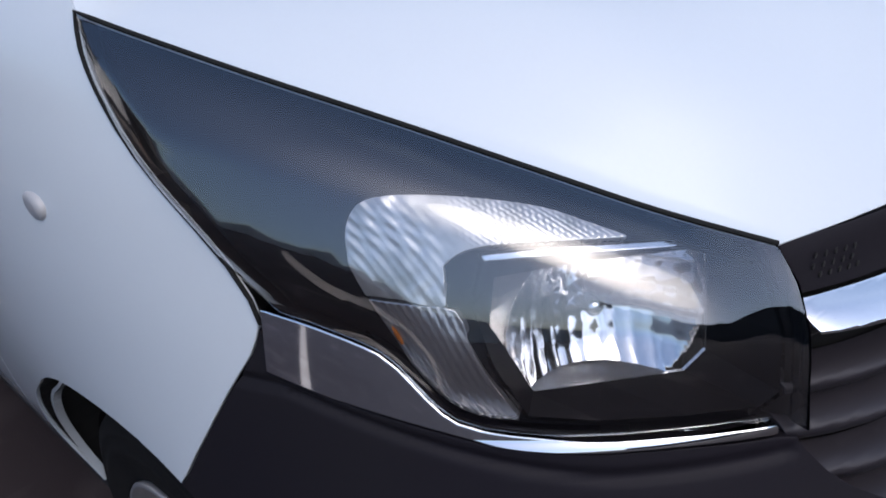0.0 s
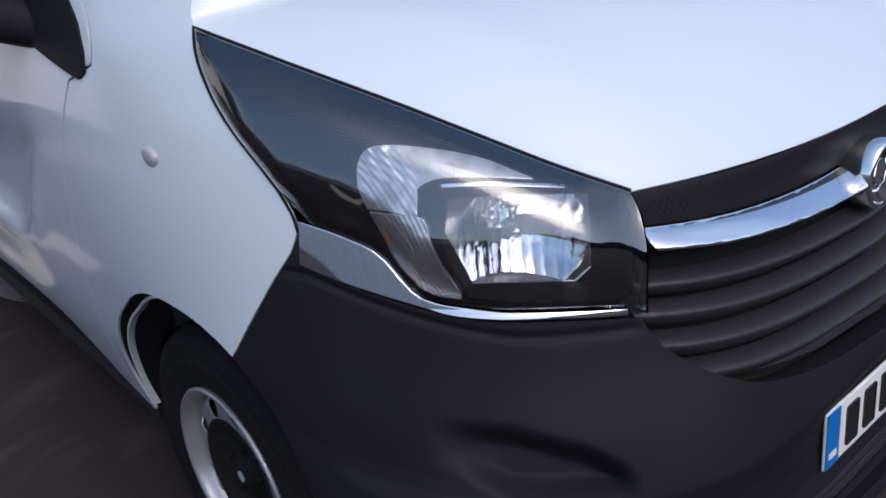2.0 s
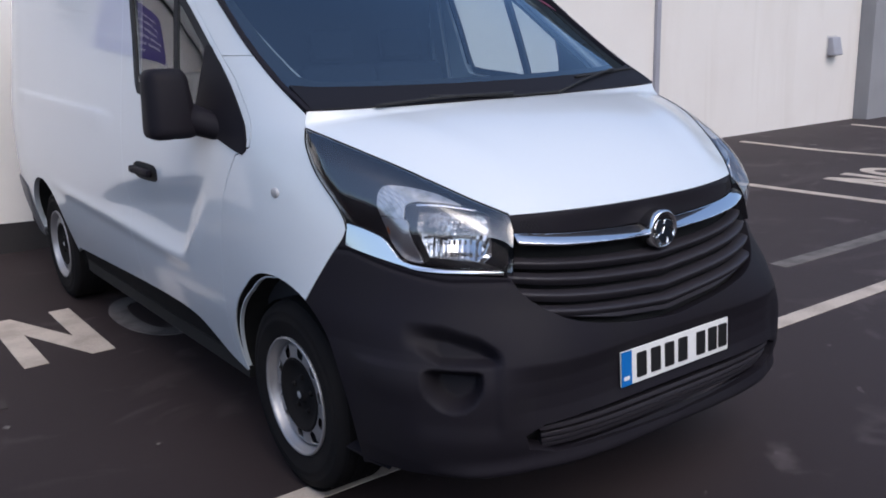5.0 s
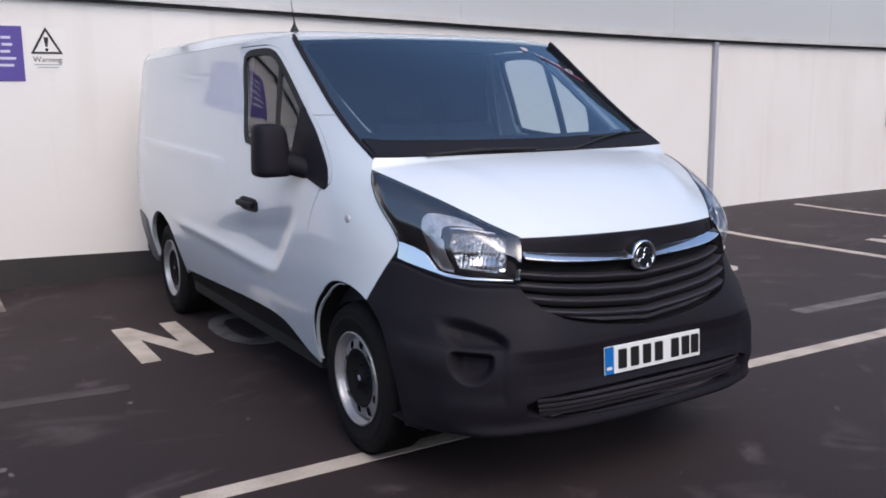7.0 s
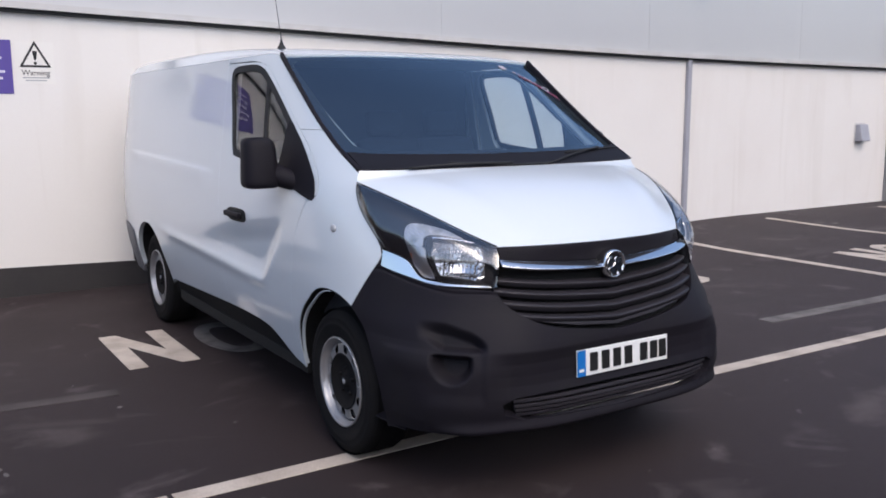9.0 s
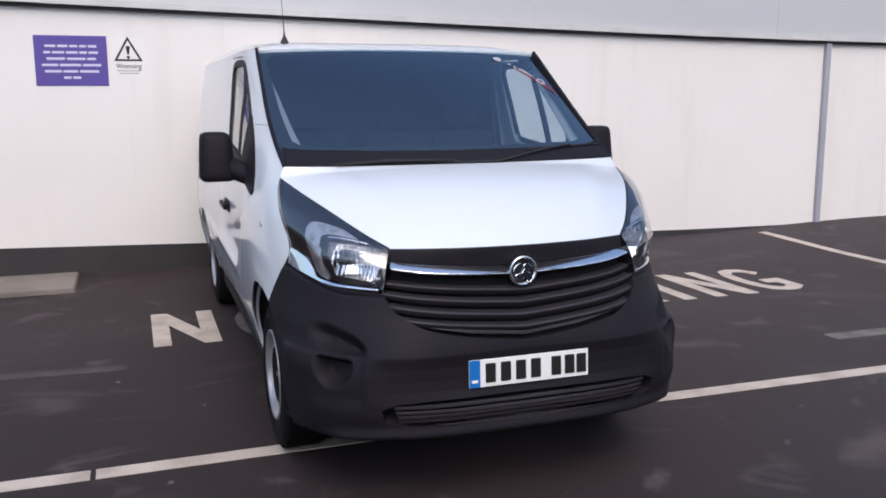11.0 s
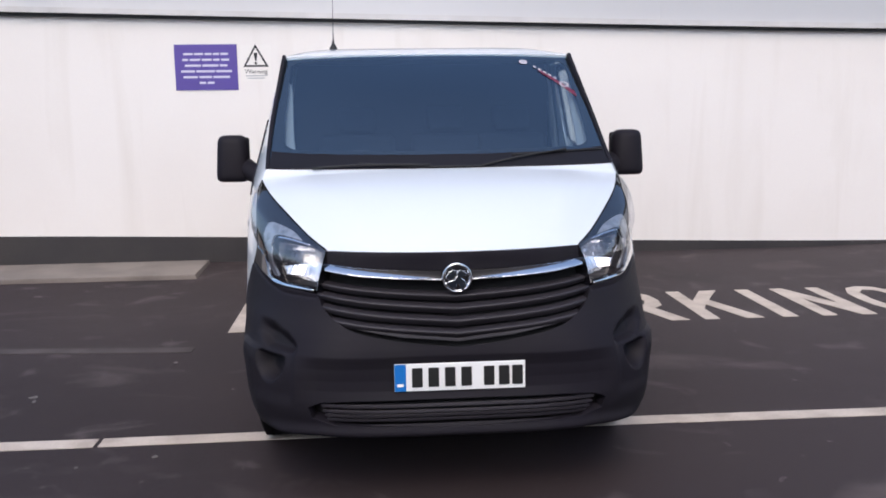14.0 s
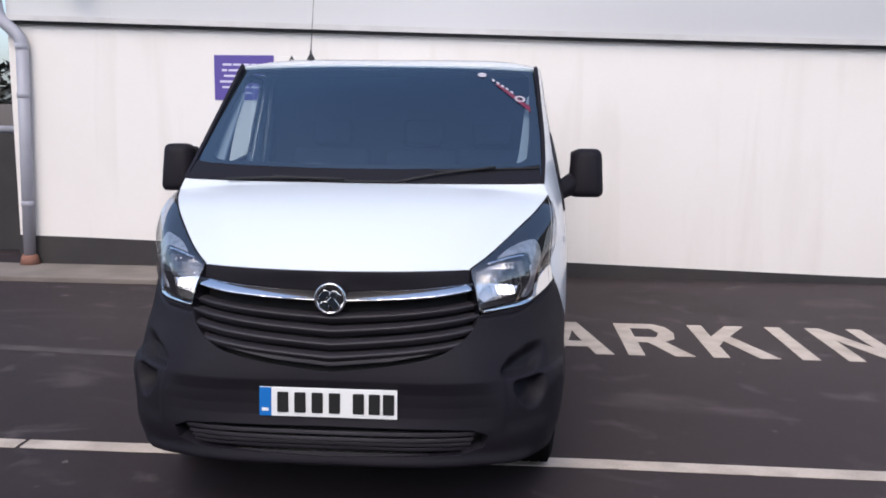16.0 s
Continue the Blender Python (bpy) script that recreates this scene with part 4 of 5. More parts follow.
def edge_distance(q, z, loop):
    """How far points lie from a closed outline."""
    best = np.full(np.shape(q), 9.0)
    for (ax, az), (bx, bz) in zip(loop, loop[1:]):
        size = (bx - ax) ** 2 + (bz - az) ** 2
        if size > 1e-12:
            t = np.clip(((q - ax) * (bx - ax) + (z - az) * (bz - az)) / size, 0, 1)
            best = np.minimum(best, np.hypot(q - ax - t * (bx - ax), z - az - t * (bz - az)))
    return best


# all of the lens's rim but its inner end, which stands proud of the grille
LENS_RIM = LAMP_TOP + LAMP_REAR[1:-2] + CHROME_TOP[1:]


def bulge(q, z):
    """The lens swells out from its edges."""
    return 0.050 * (1 - (1 - np.clip(edge_distance(q, z, LENS_RIM) / 0.10, 0, 1)) ** 1.7) * (0.5 + 0.5 * ease((q - 0.64) / 0.14))


def chamber(u, z, w=0.0):
    """A point of the lamp's main chamber: u outwards along its mouth, w forwards out of it."""
    u, z, w = np.broadcast_arrays(np.asarray(u, float), np.asarray(z, float), np.asarray(w, float))
    return np.stack((0.540 + 0.872 * u + 0.49 * w, 0.265 + 0.49 * u - 0.872 * w, z), -1)


def loft(name, rings, mat, parent, mirror, label=""):
    """Faces between closed rows of points, one after another."""
    bm = bmesh.new()
    rows = [[bm.verts.new((-p[0] if mirror else p[0], p[1], p[2])) for p in ring] for ring in rings]
    for a, b in zip(rows, rows[1:]):
        for k in range(len(a)):
            f = (a[k], a[(k + 1) % len(a)], b[(k + 1) % len(a)], b[k])
            bm.faces.new(f[::-1] if mirror else f)
    return part(name, bm, mat, parent, label)


def behind_lens(depth, relief=None):
    return lifted(0.0, lambda q, z, p: bulge(q, z) - depth + (relief(q, z) if relief else 0.0))


def pillows(q, z, cell, height):
    return height * np.cos(2 * np.pi * q / cell) * np.cos(2 * np.pi * z / cell)


def headlamp(m):
    lamp = sheet("headlamp", LENS, behind_lens(0.0), lens_clear, van, cut=(0.02, 0.02), depth=0.0, gap=0.004, mirror=m, label="clear headlamp with black surround and chrome reflectors")
    lamp.visible_shadow = False
    sheet("lamp_surround", LENS, behind_lens(0.027), lamp_black, lamp, holes=[HOLE], cut=(0.03, 0.03), depth=0.0, gap=0.0045, mirror=m)
    sheet("lamp_back", LENS, lifted(-0.13), deep_black, lamp, depth=0, gap=0.02, mirror=m, cut=(0.05, 0.05))
    upper = curve_through([(0.806, 1.062), (0.834, 1.074), (0.874, 1.090), (0.935, 1.101), (1.013, 1.108), (1.073, 1.105), (1.118, 1.086), (1.150, 1.055), (1.157, 1.031)], 0.01) + curve_through([(1.156, 1.029), (1.117, 1.028), (1.061, 1.022), (1.051, 1.038), (1.038, 1.053), (1.0, 1.064), (0.947, 1.067), (0.876, 1.065)], 0.01)
    lower = curve_through([(1.157, 1.024), (1.153, 0.986), (1.147, 0.953), (1.127, 0.931), (1.102, 0.916), (1.068, 0.906), (1.026, 0.904)], 0.01) + curve_through([(1.026, 0.907), (1.032, 0.927), (1.044, 0.965), (1.051, 0.993), (1.054, 1.017), (1.104, 1.022)], 0.01)
    sheet("side_light", upper, behind_lens(0.020, lambda q, z: (pillows(q + 0.01 * np.sin(z * 90), z, 0.032, 0.0006) + pillows(q + 0.7 * z, z - 0.4 * q, 0.019, 0.0004)) * np.clip((q - 1.0) / 0.05, 0, 1) + 0.0003 * np.cos(2 * np.pi * (q - z) / 0.009) * np.clip((1.0 - q) / 0.05, 0, 1)), side_silver, lamp, depth=0.010, cut=(0.004, 0.004), mirror=m, eps=0.001)
    sheet("turn_signal", lower, behind_lens(0.020, lambda q, z: 0.0020 * np.abs(((q - 0.27 * z) / 0.0105) % 1.0 - 0.5)), signal_lens, lamp, depth=0.010, cut=(0.0035, 0.01), mirror=m, eps=0.0008)
    sheet("amber_bulb", [(1.146 + 0.0025 * math.cos(t), 0.990 + 0.009 * math.sin(t)) for t in np.linspace(0, 2 * math.pi, 14, endpoint=False)], behind_lens(0.0175), amber, lamp, depth=0.003, mirror=m, eps=0.002)

    # main chamber: dark throat, bright straight walls, fluted bowl and the bulb's shield
    hole = behind_lens(0.027)(np.array([q for q, z in HOLE]), np.array([z for q, z in HOLE]))
    mouth = [chamber(u, z) for u, z in MOUTH]
    loft("lamp_throat", [hole, mouth], lamp_black, lamp, m)
    loft("chamber_wall", [mouth, [chamber(u, z, -0.075) for u, z in MOUTH]], lamp_wall, lamp, m)

    def bowl(u, z):
        r2 = (u - 0.10) ** 2 + (z - 0.968) ** 2
        flute = 0.0011 * np.abs(np.sin(np.pi * (u + 0.15 * (z - 0.968)) / 0.016)) + 0.0006 * np.cos(2 * np.pi * z / 0.031)
        return chamber(u, z, np.minimum(-0.070 + r2 / 0.150 + flute, -0.002))
    sheet("main_reflector", straight(MOUTH + MOUTH[:1], 0.02)[:-1], bowl, lamp_chrome, lamp, depth=0.0, cut=(0.003, 0.005), mirror=m, eps=0.0008)
    c, d = chamber(0.10, 0.968, -0.07), np.array((0.49, -0.872, 0.0))
    bm = tube([c, c + d * 0.030, c + d * 0.042, c + d * 0.046], [0.010, 0.010, 0.009, 0.003], 16)
    if m:
        bmesh.ops.scale(bm, vec=(-1, 1, 1), verts=bm.verts)
        bmesh.ops.reverse_faces(bm, faces=bm.faces)
    part("bulb_shield", bm, lamp_chrome, lamp, smooth=True)
    sheet("reflector_trim", straight([(0.985, 1.0555), (0.887, 1.0555), (0.752, 1.0495), (0.752, 1.0525), (0.887, 1.059), (0.985, 1.0585), (0.985, 1.0555)], 0.02)[:-1], behind_lens(0.022), lamp_chrome, lamp, depth=0.006, mirror=m)
    # black bar added to draw the dark open gap round the lens
    gap_path = np.array(LAMP_TOP + LAMP_REAR[1:])
    line = lifted(0.0)(gap_path[:, 0], gap_path[:, 1]) * ((-1 if m else 1), 1, 1)
    part("lamp_gap_line", tube([tuple(p) for p in line], 0.0028, 6), deep_black, lamp, smooth=True)
    # the lens's end wall beside the grille
    inner = np.array(LAMP_INNER)
    front, rear = behind_lens(0.001)(inner[:, 0], inner[:, 1]), lifted(-0.05)(inner[:, 0], inner[:, 1])
    loft("lamp_end", [list(front) + list(front[::-1] + (0.0015, 0.001, 0)), list(rear) + list(rear[::-1] + (0.0015, 0.001, 0))], gloss_black, lamp, m)
    # chrome strip under the lens, wide at its outer end
    strip = CHROME_TOP + CHROME_LOW

    def roll(q, z, p):
        return 0.004 + 0.004 * np.sin(np.clip((z - 0.87) / 0.02, 0, 1) * np.pi)
    sheet("lamp_strip", strip, lifted(0.0, roll), chrome, lamp, depth=0.014, cut=(0.02, 0.004), gap=0.0008, mirror=m, label="chrome strip", eps=0.002)
    return lamp


both(headlamp)

# side repeaters in the wings
for sgn in (-1, 1):
    x = float(side_x(0.885, 1.064))
    bm = lathe([(0.0, 0.006), (0.014, 0.0055), (0.022, 0.0035), (0.0245, 0.0), (0.0245, -0.01)], 24, "x")
    bmesh.ops.scale(bm, vec=(sgn, 1.0, 0.72), verts=bm.verts)
    if sgn < 0:
        bmesh.ops.reverse_faces(bm, faces=bm.faces)
    o = part("side_repeater", bm, repeater_grey, van, "small smoky oval side repeater", smooth=True)
    o.location = (sgn * (x - 0.001), 0.885, 1.064)


# door mirrors
def rounded_shell(lo, hi, top_taper):
    bm = bmesh.new()
    box(bm, lo, hi, 0.042, 4)
    for v in bm.verts:
        f = (v.co.z - lo[2]) / (hi[2] - lo[2])
        v.co.y += 0.03 * (f - 0.5) * (1 if v.co.y < (lo[1] + hi[1]) / 2 else 0.2)
        g = abs(v.co.x - (lo[0] + hi[0]) / 2) / ((hi[0] - lo[0]) / 2)
        if v.co.y < (lo[1] + hi[1]) / 2:
            v.co.y += 0.028 * g * g + 0.02 * abs(f - 0.5)
        v.co.x -= top_taper * (f - 0.5)
        if v.co.x < (lo[0] + hi[0]) / 2 and f > 0.55:
            v.co.x += 0.075 * (f - 0.55)
    return bm


for sgn in (-1, 1):
    bm = rounded_shell((0.960, 1.31, 1.213), (1.136, 1.455, 1.455), 0.012)
    def flip(b, sgn=sgn):
        if sgn < 0:
            bmesh.ops.scale(b, vec=(-1, 1, 1), verts=b.verts)
            bmesh.ops.reverse_faces(b, faces=b.faces)
        return b
    mirror = part("door_mirror", flip(bm), bumper_plastic, van, "black plastic door mirror", smooth=True)
    arm = tube([(0.868, 1.235, 1.222), (0.905, 1.29, 1.240), (0.95, 1.345, 1.262), (1.0, 1.385, 1.285)], [0.045, 0.044, 0.050, 0.058], 16)
    part("mirror_arm", flip(arm), bumper_plastic, mirror, smooth=True)
    part("mirror_glass", flip(box(bmesh.new(), (0.978, 1.468, 1.24), (1.118, 1.472, 1.43))), chrome, mirror)
    part("mirror_seam", flip(box(bmesh.new(), (0.978, 1.452, 1.232), (1.120, 1.469, 1.44), 0.012)), matt_black, mirror)

# aerial
aerial = part("aerial", lathe([(0.0, 0.045), (0.006, 0.045), (0.008, 0.03), (0.017, 0.012), (0.024, 0.0), (0.026, -0.01)], 20, "z"), matt_black, van, "black roof aerial", smooth=True)
aerial.location = (-0.55, 2.29, 1.945)
part("whip", tube([(0, 0, 0.04), (0, 0.03, 0.14), (0, 0.10, 0.38), (0, 0.16, 0.62)], [0.004, 0.0020, 0.0016, 0.0013], 8), matt_black, aerial, smooth=True)

# wheels: tyre, pressed steel rim with round openings, hub cap
HOLES = 10


def opening(a):
    """A rounded window in the wheel disc at angle a."""
    c = [(0.0255 * math.copysign(abs(math.cos(t)) ** 0.7, math.cos(t)), 0.024 * math.copysign(abs(math.sin(t)) ** 0.7, math.sin(t))) for t in np.linspace(0, 2 * math.pi, 16, endpoint=False)]
    return [((0.157 + u) * math.cos(a) - v * math.sin(a), (0.157 + u) * math.sin(a) + v * math.cos(a)) for u, v in c]


hole_ring = [opening(a) for a in np.linspace(0.2, 0.2 + 2 * math.pi, HOLES, endpoint=False)]


def wheel(x, y, sgn):
    w = new("wheel")
    w.parent = van
    w["label"] = "silver steel wheel with round openings and a black centre"
    part("tyre", lathe([(0.198, -0.10), (0.215, -0.112), (0.27, -0.118), (0.315, -0.108), (0.333, -0.085), (0.338, 0.0), (0.333, 0.085), (0.322, 0.104), (0.300, 0.112), (0.297, 0.1135), (0.294, 0.112), (0.275, 0.116), (0.268, 0.119), (0.262, 0.116), (0.222, 0.112), (0.207, 0.104), (0.200, 0.09)], 64), rubber, w, smooth=True)
    bm = bmesh.new()
    for k in range(4):
        merge(bm, lathe([(0.3385, -0.07 + 0.043 * k), (0.3405, -0.068 + 0.043 * k), (0.3405, -0.036 + 0.043 * k), (0.3385, -0.034 + 0.043 * k)], 64))
    part("tread", bm, rubber, w, smooth=False)
    part("rim", lathe([(0.208, 0.103), (0.2105, 0.111), (0.207, 0.116), (0.201, 0.115), (0.197, 0.106), (0.195, 0.094), (0.190, 0.090), (0.187, 0.075), (0.186, 0.060)], 56), satin_silver, w, smooth=True)

    def dish(a, b):
        r = np.sqrt(a * a + b * b)
        d = np.interp(r, [0.06, 0.095, 0.112, 0.118, 0.128, 0.172, 0.180, 0.188], [0.050, 0.056, 0.070, 0.086, 0.092, 0.088, 0.080, 0.066])
        return np.stack((d, a, b), -1)
    ring = [(0.188 * math.cos(t), 0.188 * math.sin(t)) for t in np.linspace(0, 2 * math.pi, 56, endpoint=False)]
    sheet("disc", ring, dish, satin_silver, w, holes=hole_ring, cut=(0.02, 0.02), depth=0.003)
    sheet("brake_backing", ring, lambda a, b: np.stack((np.full_like(a, 0.048), a, b), -1), deep_black, w, depth=0.05)
    # blackened further to carry the shade of the recessed wheel centre
    part("hub_cap", lathe([(0.0, 0.092), (0.022, 0.092), (0.028, 0.088), (0.034, 0.078), (0.075, 0.074), (0.108, 0.082), (0.121, 0.094), (0.128, 0.0965), (0.132, 0.0925)], 40), rubber, w, "black hub cover, with the shade of the wheel's recess in its colour", smooth=True)
    part("hub_mark", lathe([(0.0, 0.0935), (0.012, 0.0932), (0.014, 0.091)], 24), trim_grey, w, smooth=True)
    for k in range(5):
        t = 2 * math.pi * k / 5 + 0.3
        bm = lathe([(0.0, 0.086), (0.008, 0.085), (0.0095, 0.080), (0.0095, 0.068)], 10)
        bmesh.ops.translate(bm, verts=bm.verts, vec=(0, 0.062 * math.cos(t), 0.062 * math.sin(t)))
        part("wheel_bolt", bm, rubber, w, smooth=True)
    w.matrix_basis = Matrix.Translation((x, y, 0.346)) @ (Matrix.Rotation(math.pi, 4, "Z") if sgn < 0 else Matrix.Identity(4))


for sgn in (-1, 1):
    wheel(sgn * 0.772, HUB_Y - 0.01, sgn)
    wheel(sgn * 0.772, REAR_Y - 0.01, sgn)

# arch liners, floor and underside
for yc in (HUB_Y, REAR_Y):
    for sgn in (-1, 1):
        bm = bmesh.new()
        prev = None
        for i in range(25):
            a = math.radians(-8 + 196 * i / 24)
            r = float(front_arch_r(math.degrees(a))) + 0.004 if yc == HUB_Y else 0.419
            yy, zz = yc + r * math.cos(a), HUB_Z + r * math.sin(a)
            sx = float(side_x(max(yy, 0.35), max(zz, 0.3)))
            row = [bm.verts.new((sgn * (sx - 0.008), yy, zz)), bm.verts.new((sgn * 0.60, yy, zz))]
            if prev:
                bm.faces.new((prev[0], row[0], row[1], prev[1]))
            prev = row
        part("arch_liner", bm, deep_black, van)
        bm = bmesh.new()
        rim = []
        for i in range(25):
            a = math.radians(-8 + 196 * i / 24)
            rim.append(bm.verts.new((sgn * 0.60, yc + 0.45 * math.cos(a), HUB_Z + 0.45 * math.sin(a))))
        bm.faces.new(rim)
        part("arch_inner_wall", bm, deep_black, van)
# painted flange round the rear half of each front arch
for sgn in (-1, 1):
    bm = bmesh.new()
    prev = None
    for i in range(22):
        a = math.radians(-4 + 94 * i / 21)
        row = []
        r0 = float(front_arch_r(math.degrees(a)))
        up = max(0.0, math.sin(a))
        for r, inset in ((r0 - 0.004 - 0.008 * up, 0.004 + 0.02 * up), (r0 - 0.010 - 0.008 * up, 0.004 + 0.02 * up), (r0 - 0.010 - 0.008 * up, 0.018 + 0.02 * up)):
            yy, zz = HUB_Y + r * math.cos(a), HUB_Z + r * math.sin(a)
            row.append(bm.verts.new((sgn * (float(side_x(yy, zz)) - inset), yy, zz)))
        if prev:
            for k in range(2):
                bm.faces.new((prev[k], row[k], row[k + 1], prev[k + 1]))
        prev = row
    bmesh.ops.recalc_face_normals(bm, faces=bm.faces)
    part("arch_flange", bm, white_paint, van)
bm = bmesh.new()
box(bm, (-0.60, 0.25, 0.27), (0.60, 4.80, 0.33))
box(bm, (-0.85, 1.36, 0.27), (0.85, 3.55, 0.33))
box(bm, (-0.03, 1.0, 0.20), (0.03, 4.6, 0.27))
part("underside", bm, deep_black, van)
bm = bmesh.new()
box(bm, (-0.56, 0.34, 0.31), (0.56, 0.38, 0.98))
part("nose_bulkhead", bm, deep_black, van)

# cab inside
bm = bmesh.new()
box(bm, (-0.82, 2.40, 0.33), (0.82, 2.44, 1.85))
part("load_bulkhead", bm, dash_plastic, van)
bm = bmesh.new()
box(bm, (-0.80, 1.30, 0.45), (0.80, 2.40, 0.50))
part("cab_floor", bm, dash_plastic, van)
bm = bmesh.new()
box(bm, (-0.82, 0.86, 1.02), (0.82, 1.42, 1.30), 0.05, 3)
for v in bm.verts:
    if v.co.z > 1.15:
        v.co.z += 0.045 * math.exp(-((v.co.x + 0.42) / 0.2) ** 2) + 0.02 * (v.co.y - 0.86)
dash = part("dashboard", bm, dash_plastic, van, smooth=True)
part("dash_foot", box(bmesh.new(), (-0.80, 0.75, 0.5), (0.80, 1.25, 1.05)), dash_plastic, dash)
wheel_bm = bmesh.new()
pts = [(0.185 * math.cos(t), 0.185 * math.sin(t), 0) for t in np.linspace(0, 2 * math.pi, 33)]
tube(pts, 0.014, 8, False, wheel_bm)
tube([(-0.18, 0, 0), (0.18, 0, 0)], 0.018, 8, True, wheel_bm)
tube([(0, 0, 0), (0, -0.18, 0)], 0.02, 8, True, wheel_bm)
sw = part("steering_wheel", wheel_bm, dash_plastic, van, smooth=True)
sw.matrix_basis = pose(-0.40, 1.50, 1.22, 40, 0, 0)
for x, w in ((-0.42, 0.24), (0.14, 0.22), (0.56, 0.22)):
    seat = part("seat", box(bmesh.new(), (x - w, 1.72, 0.62), (x + w, 2.18, 0.86), 0.06, 3), seat_cloth, van, "dark grey cloth cab seat", smooth=True)
    b = bmesh.new()
    box(b, (x - w, -0.07, 0.0), (x + w, 0.07, 0.62), 0.055, 3)
    bmesh.ops.transform(b, matrix=pose(0, 2.17, 0.80, -12, 0, 0), verts=b.verts)
    part("seat_back", b, seat_cloth, seat, smooth=True)
    b = bmesh.new()
    box(b, (x - 0.12, -0.045, 0.64), (x + 0.12, 0.045, 0.80), 0.04, 3)
    bmesh.ops.transform(b, matrix=pose(0, 2.17, 0.80, -12, 0, 0), verts=b.verts)
    part("headrest", b, seat_cloth, seat, smooth=True)
headliner = part("headliner", box(bmesh.new(), (-0.78, 1.72, 1.845), (0.78, 2.40, 1.856)), trim_grey, van)
for sgn in (-1, 1):
    o = on_side([(1.36, 0.40), (2.33, 0.40), (2.33, 1.30), (1.40, 1.20), (1.36, 0.40)], 0.08)[:-1]
    sheet("door_lining", o, lifted(-0.06), dash_plastic, van, depth=0, mirror=sgn < 0, cut=(0.1, 0.1))
    sheet("belt_pillar_trim", on_side([(2.285, 1.30), (2.40, 1.30), (2.40, 1.84), (2.31, 1.84), (2.285, 1.30)], 0.08)[:-1], lifted(-0.05), trim_grey, van, depth=0.02, mirror=sgn < 0, cut=(0.1, 0.1))

# ---- ground, markings and the building ----
WALL_Y = 5.41


def ground_z(x, y):
    def ease(v, a, b):
        t = np.clip((np.asarray(v, float) - a) / (b - a), 0, 1)
        return t * t * (3 - 2 * t)
    return ease(y, 3.6, 5.4) * 0.05 + 0.08 * ease(x, 4.0, 7.5) * ease(y, -4, 4)


xs = np.unique(np.concatenate((np.linspace(-14, 22, 73), [-700, -300, -120, -60, -30, -20, 28, 40, 80, 200, 700])))
ys = np.unique(np.concatenate((np.linspace(-12, 6, 37), [-900, -400, -150, -70, -35, -20, 12, 30, 80, 200, 700])))
gx, gy = np.meshgrid(xs, ys)
gz = ground_z(gx, gy) * (np.abs(gx) < 40) * (gy > -40)
me = bpy.data.meshes.new("ground")
nx = len(xs)
me.from_pydata(np.stack((gx, gy, gz), -1).reshape(-1, 3).tolist(), [], [(j * nx + i, j * nx + i + 1, (j + 1) * nx + i + 1, (j + 1) * nx + i) for j in range(len(ys) - 1) for i in range(nx - 1)])
me.polygons.foreach_set("use_smooth", [True] * len(me.polygons))
me.materials.append(asphalt)
ground = tagged(new("ground", me), "worn dark asphalt of the car park", "asphalt", kind="structure")


def painted(name, outline, mat, label, category, holes=(), group=""):
    def lay(a, b):
        return np.stack((a, b, ground_z(a, b) + 0.005), -1)
    return tagged(sheet(name, outline, lay, mat, None, holes=holes, cut=(0.25, 0.25), depth=0.004), label, category, group, "structure")


def strip_line(name, a, b, width, mat, label, group):
    a, b = np.array(a, float), np.array(b, float)
    d = (b - a) / np.linalg.norm(b - a)
    n = np.array((-d[1], d[0])) * width / 2
    side1, side2 = straight([a + n, b + n], 0.5), straight([b - n, a - n], 0.5)
    return painted(name, side1 + side2, mat, label, "line marking", group=group)


strip_line("bay_front_line", (-9.0, 0.905), (-1.70, 0.846), 0.10, road_paint, "worn white line across the front of the bay", "bay lines")
strip_line("bay_front_line", (-1.675, 0.848), (1.2, 0.862), 0.10, road_paint, "worn white line across the front of the bay", "bay lines")
strip_line("bay_front_line", (1.2, 0.858), (16.0, 0.64), 0.10, road_paint, "worn white line across the front of the bay", "bay lines")
strip_line("bay_side_line", (5.32, 5.12), (5.42, 0.78), 0.10, road_paint, "white line between two parking bays", "bay lines")
strip_line("bay_side_line", (7.55, 5.0), (8.08, 0.74), 0.10, road_paint, "white line between two parking bays", "bay lines")
strip_line("bay_side_line", (10.2, 5.0), (10.5, 0.70), 0.10, road_paint, "white line between two parking bays", "bay lines")
strip_line("faded_line", (2.95, 1.51), (9.0, 1.40), 0.13, faded_paint, "old line dark and faint", "old lines")

strip_line("faded_line", (-6.5, 2.86), (-1.55, 2.43), 0.11, worn_paint, "old line dark and faint", "old lines")

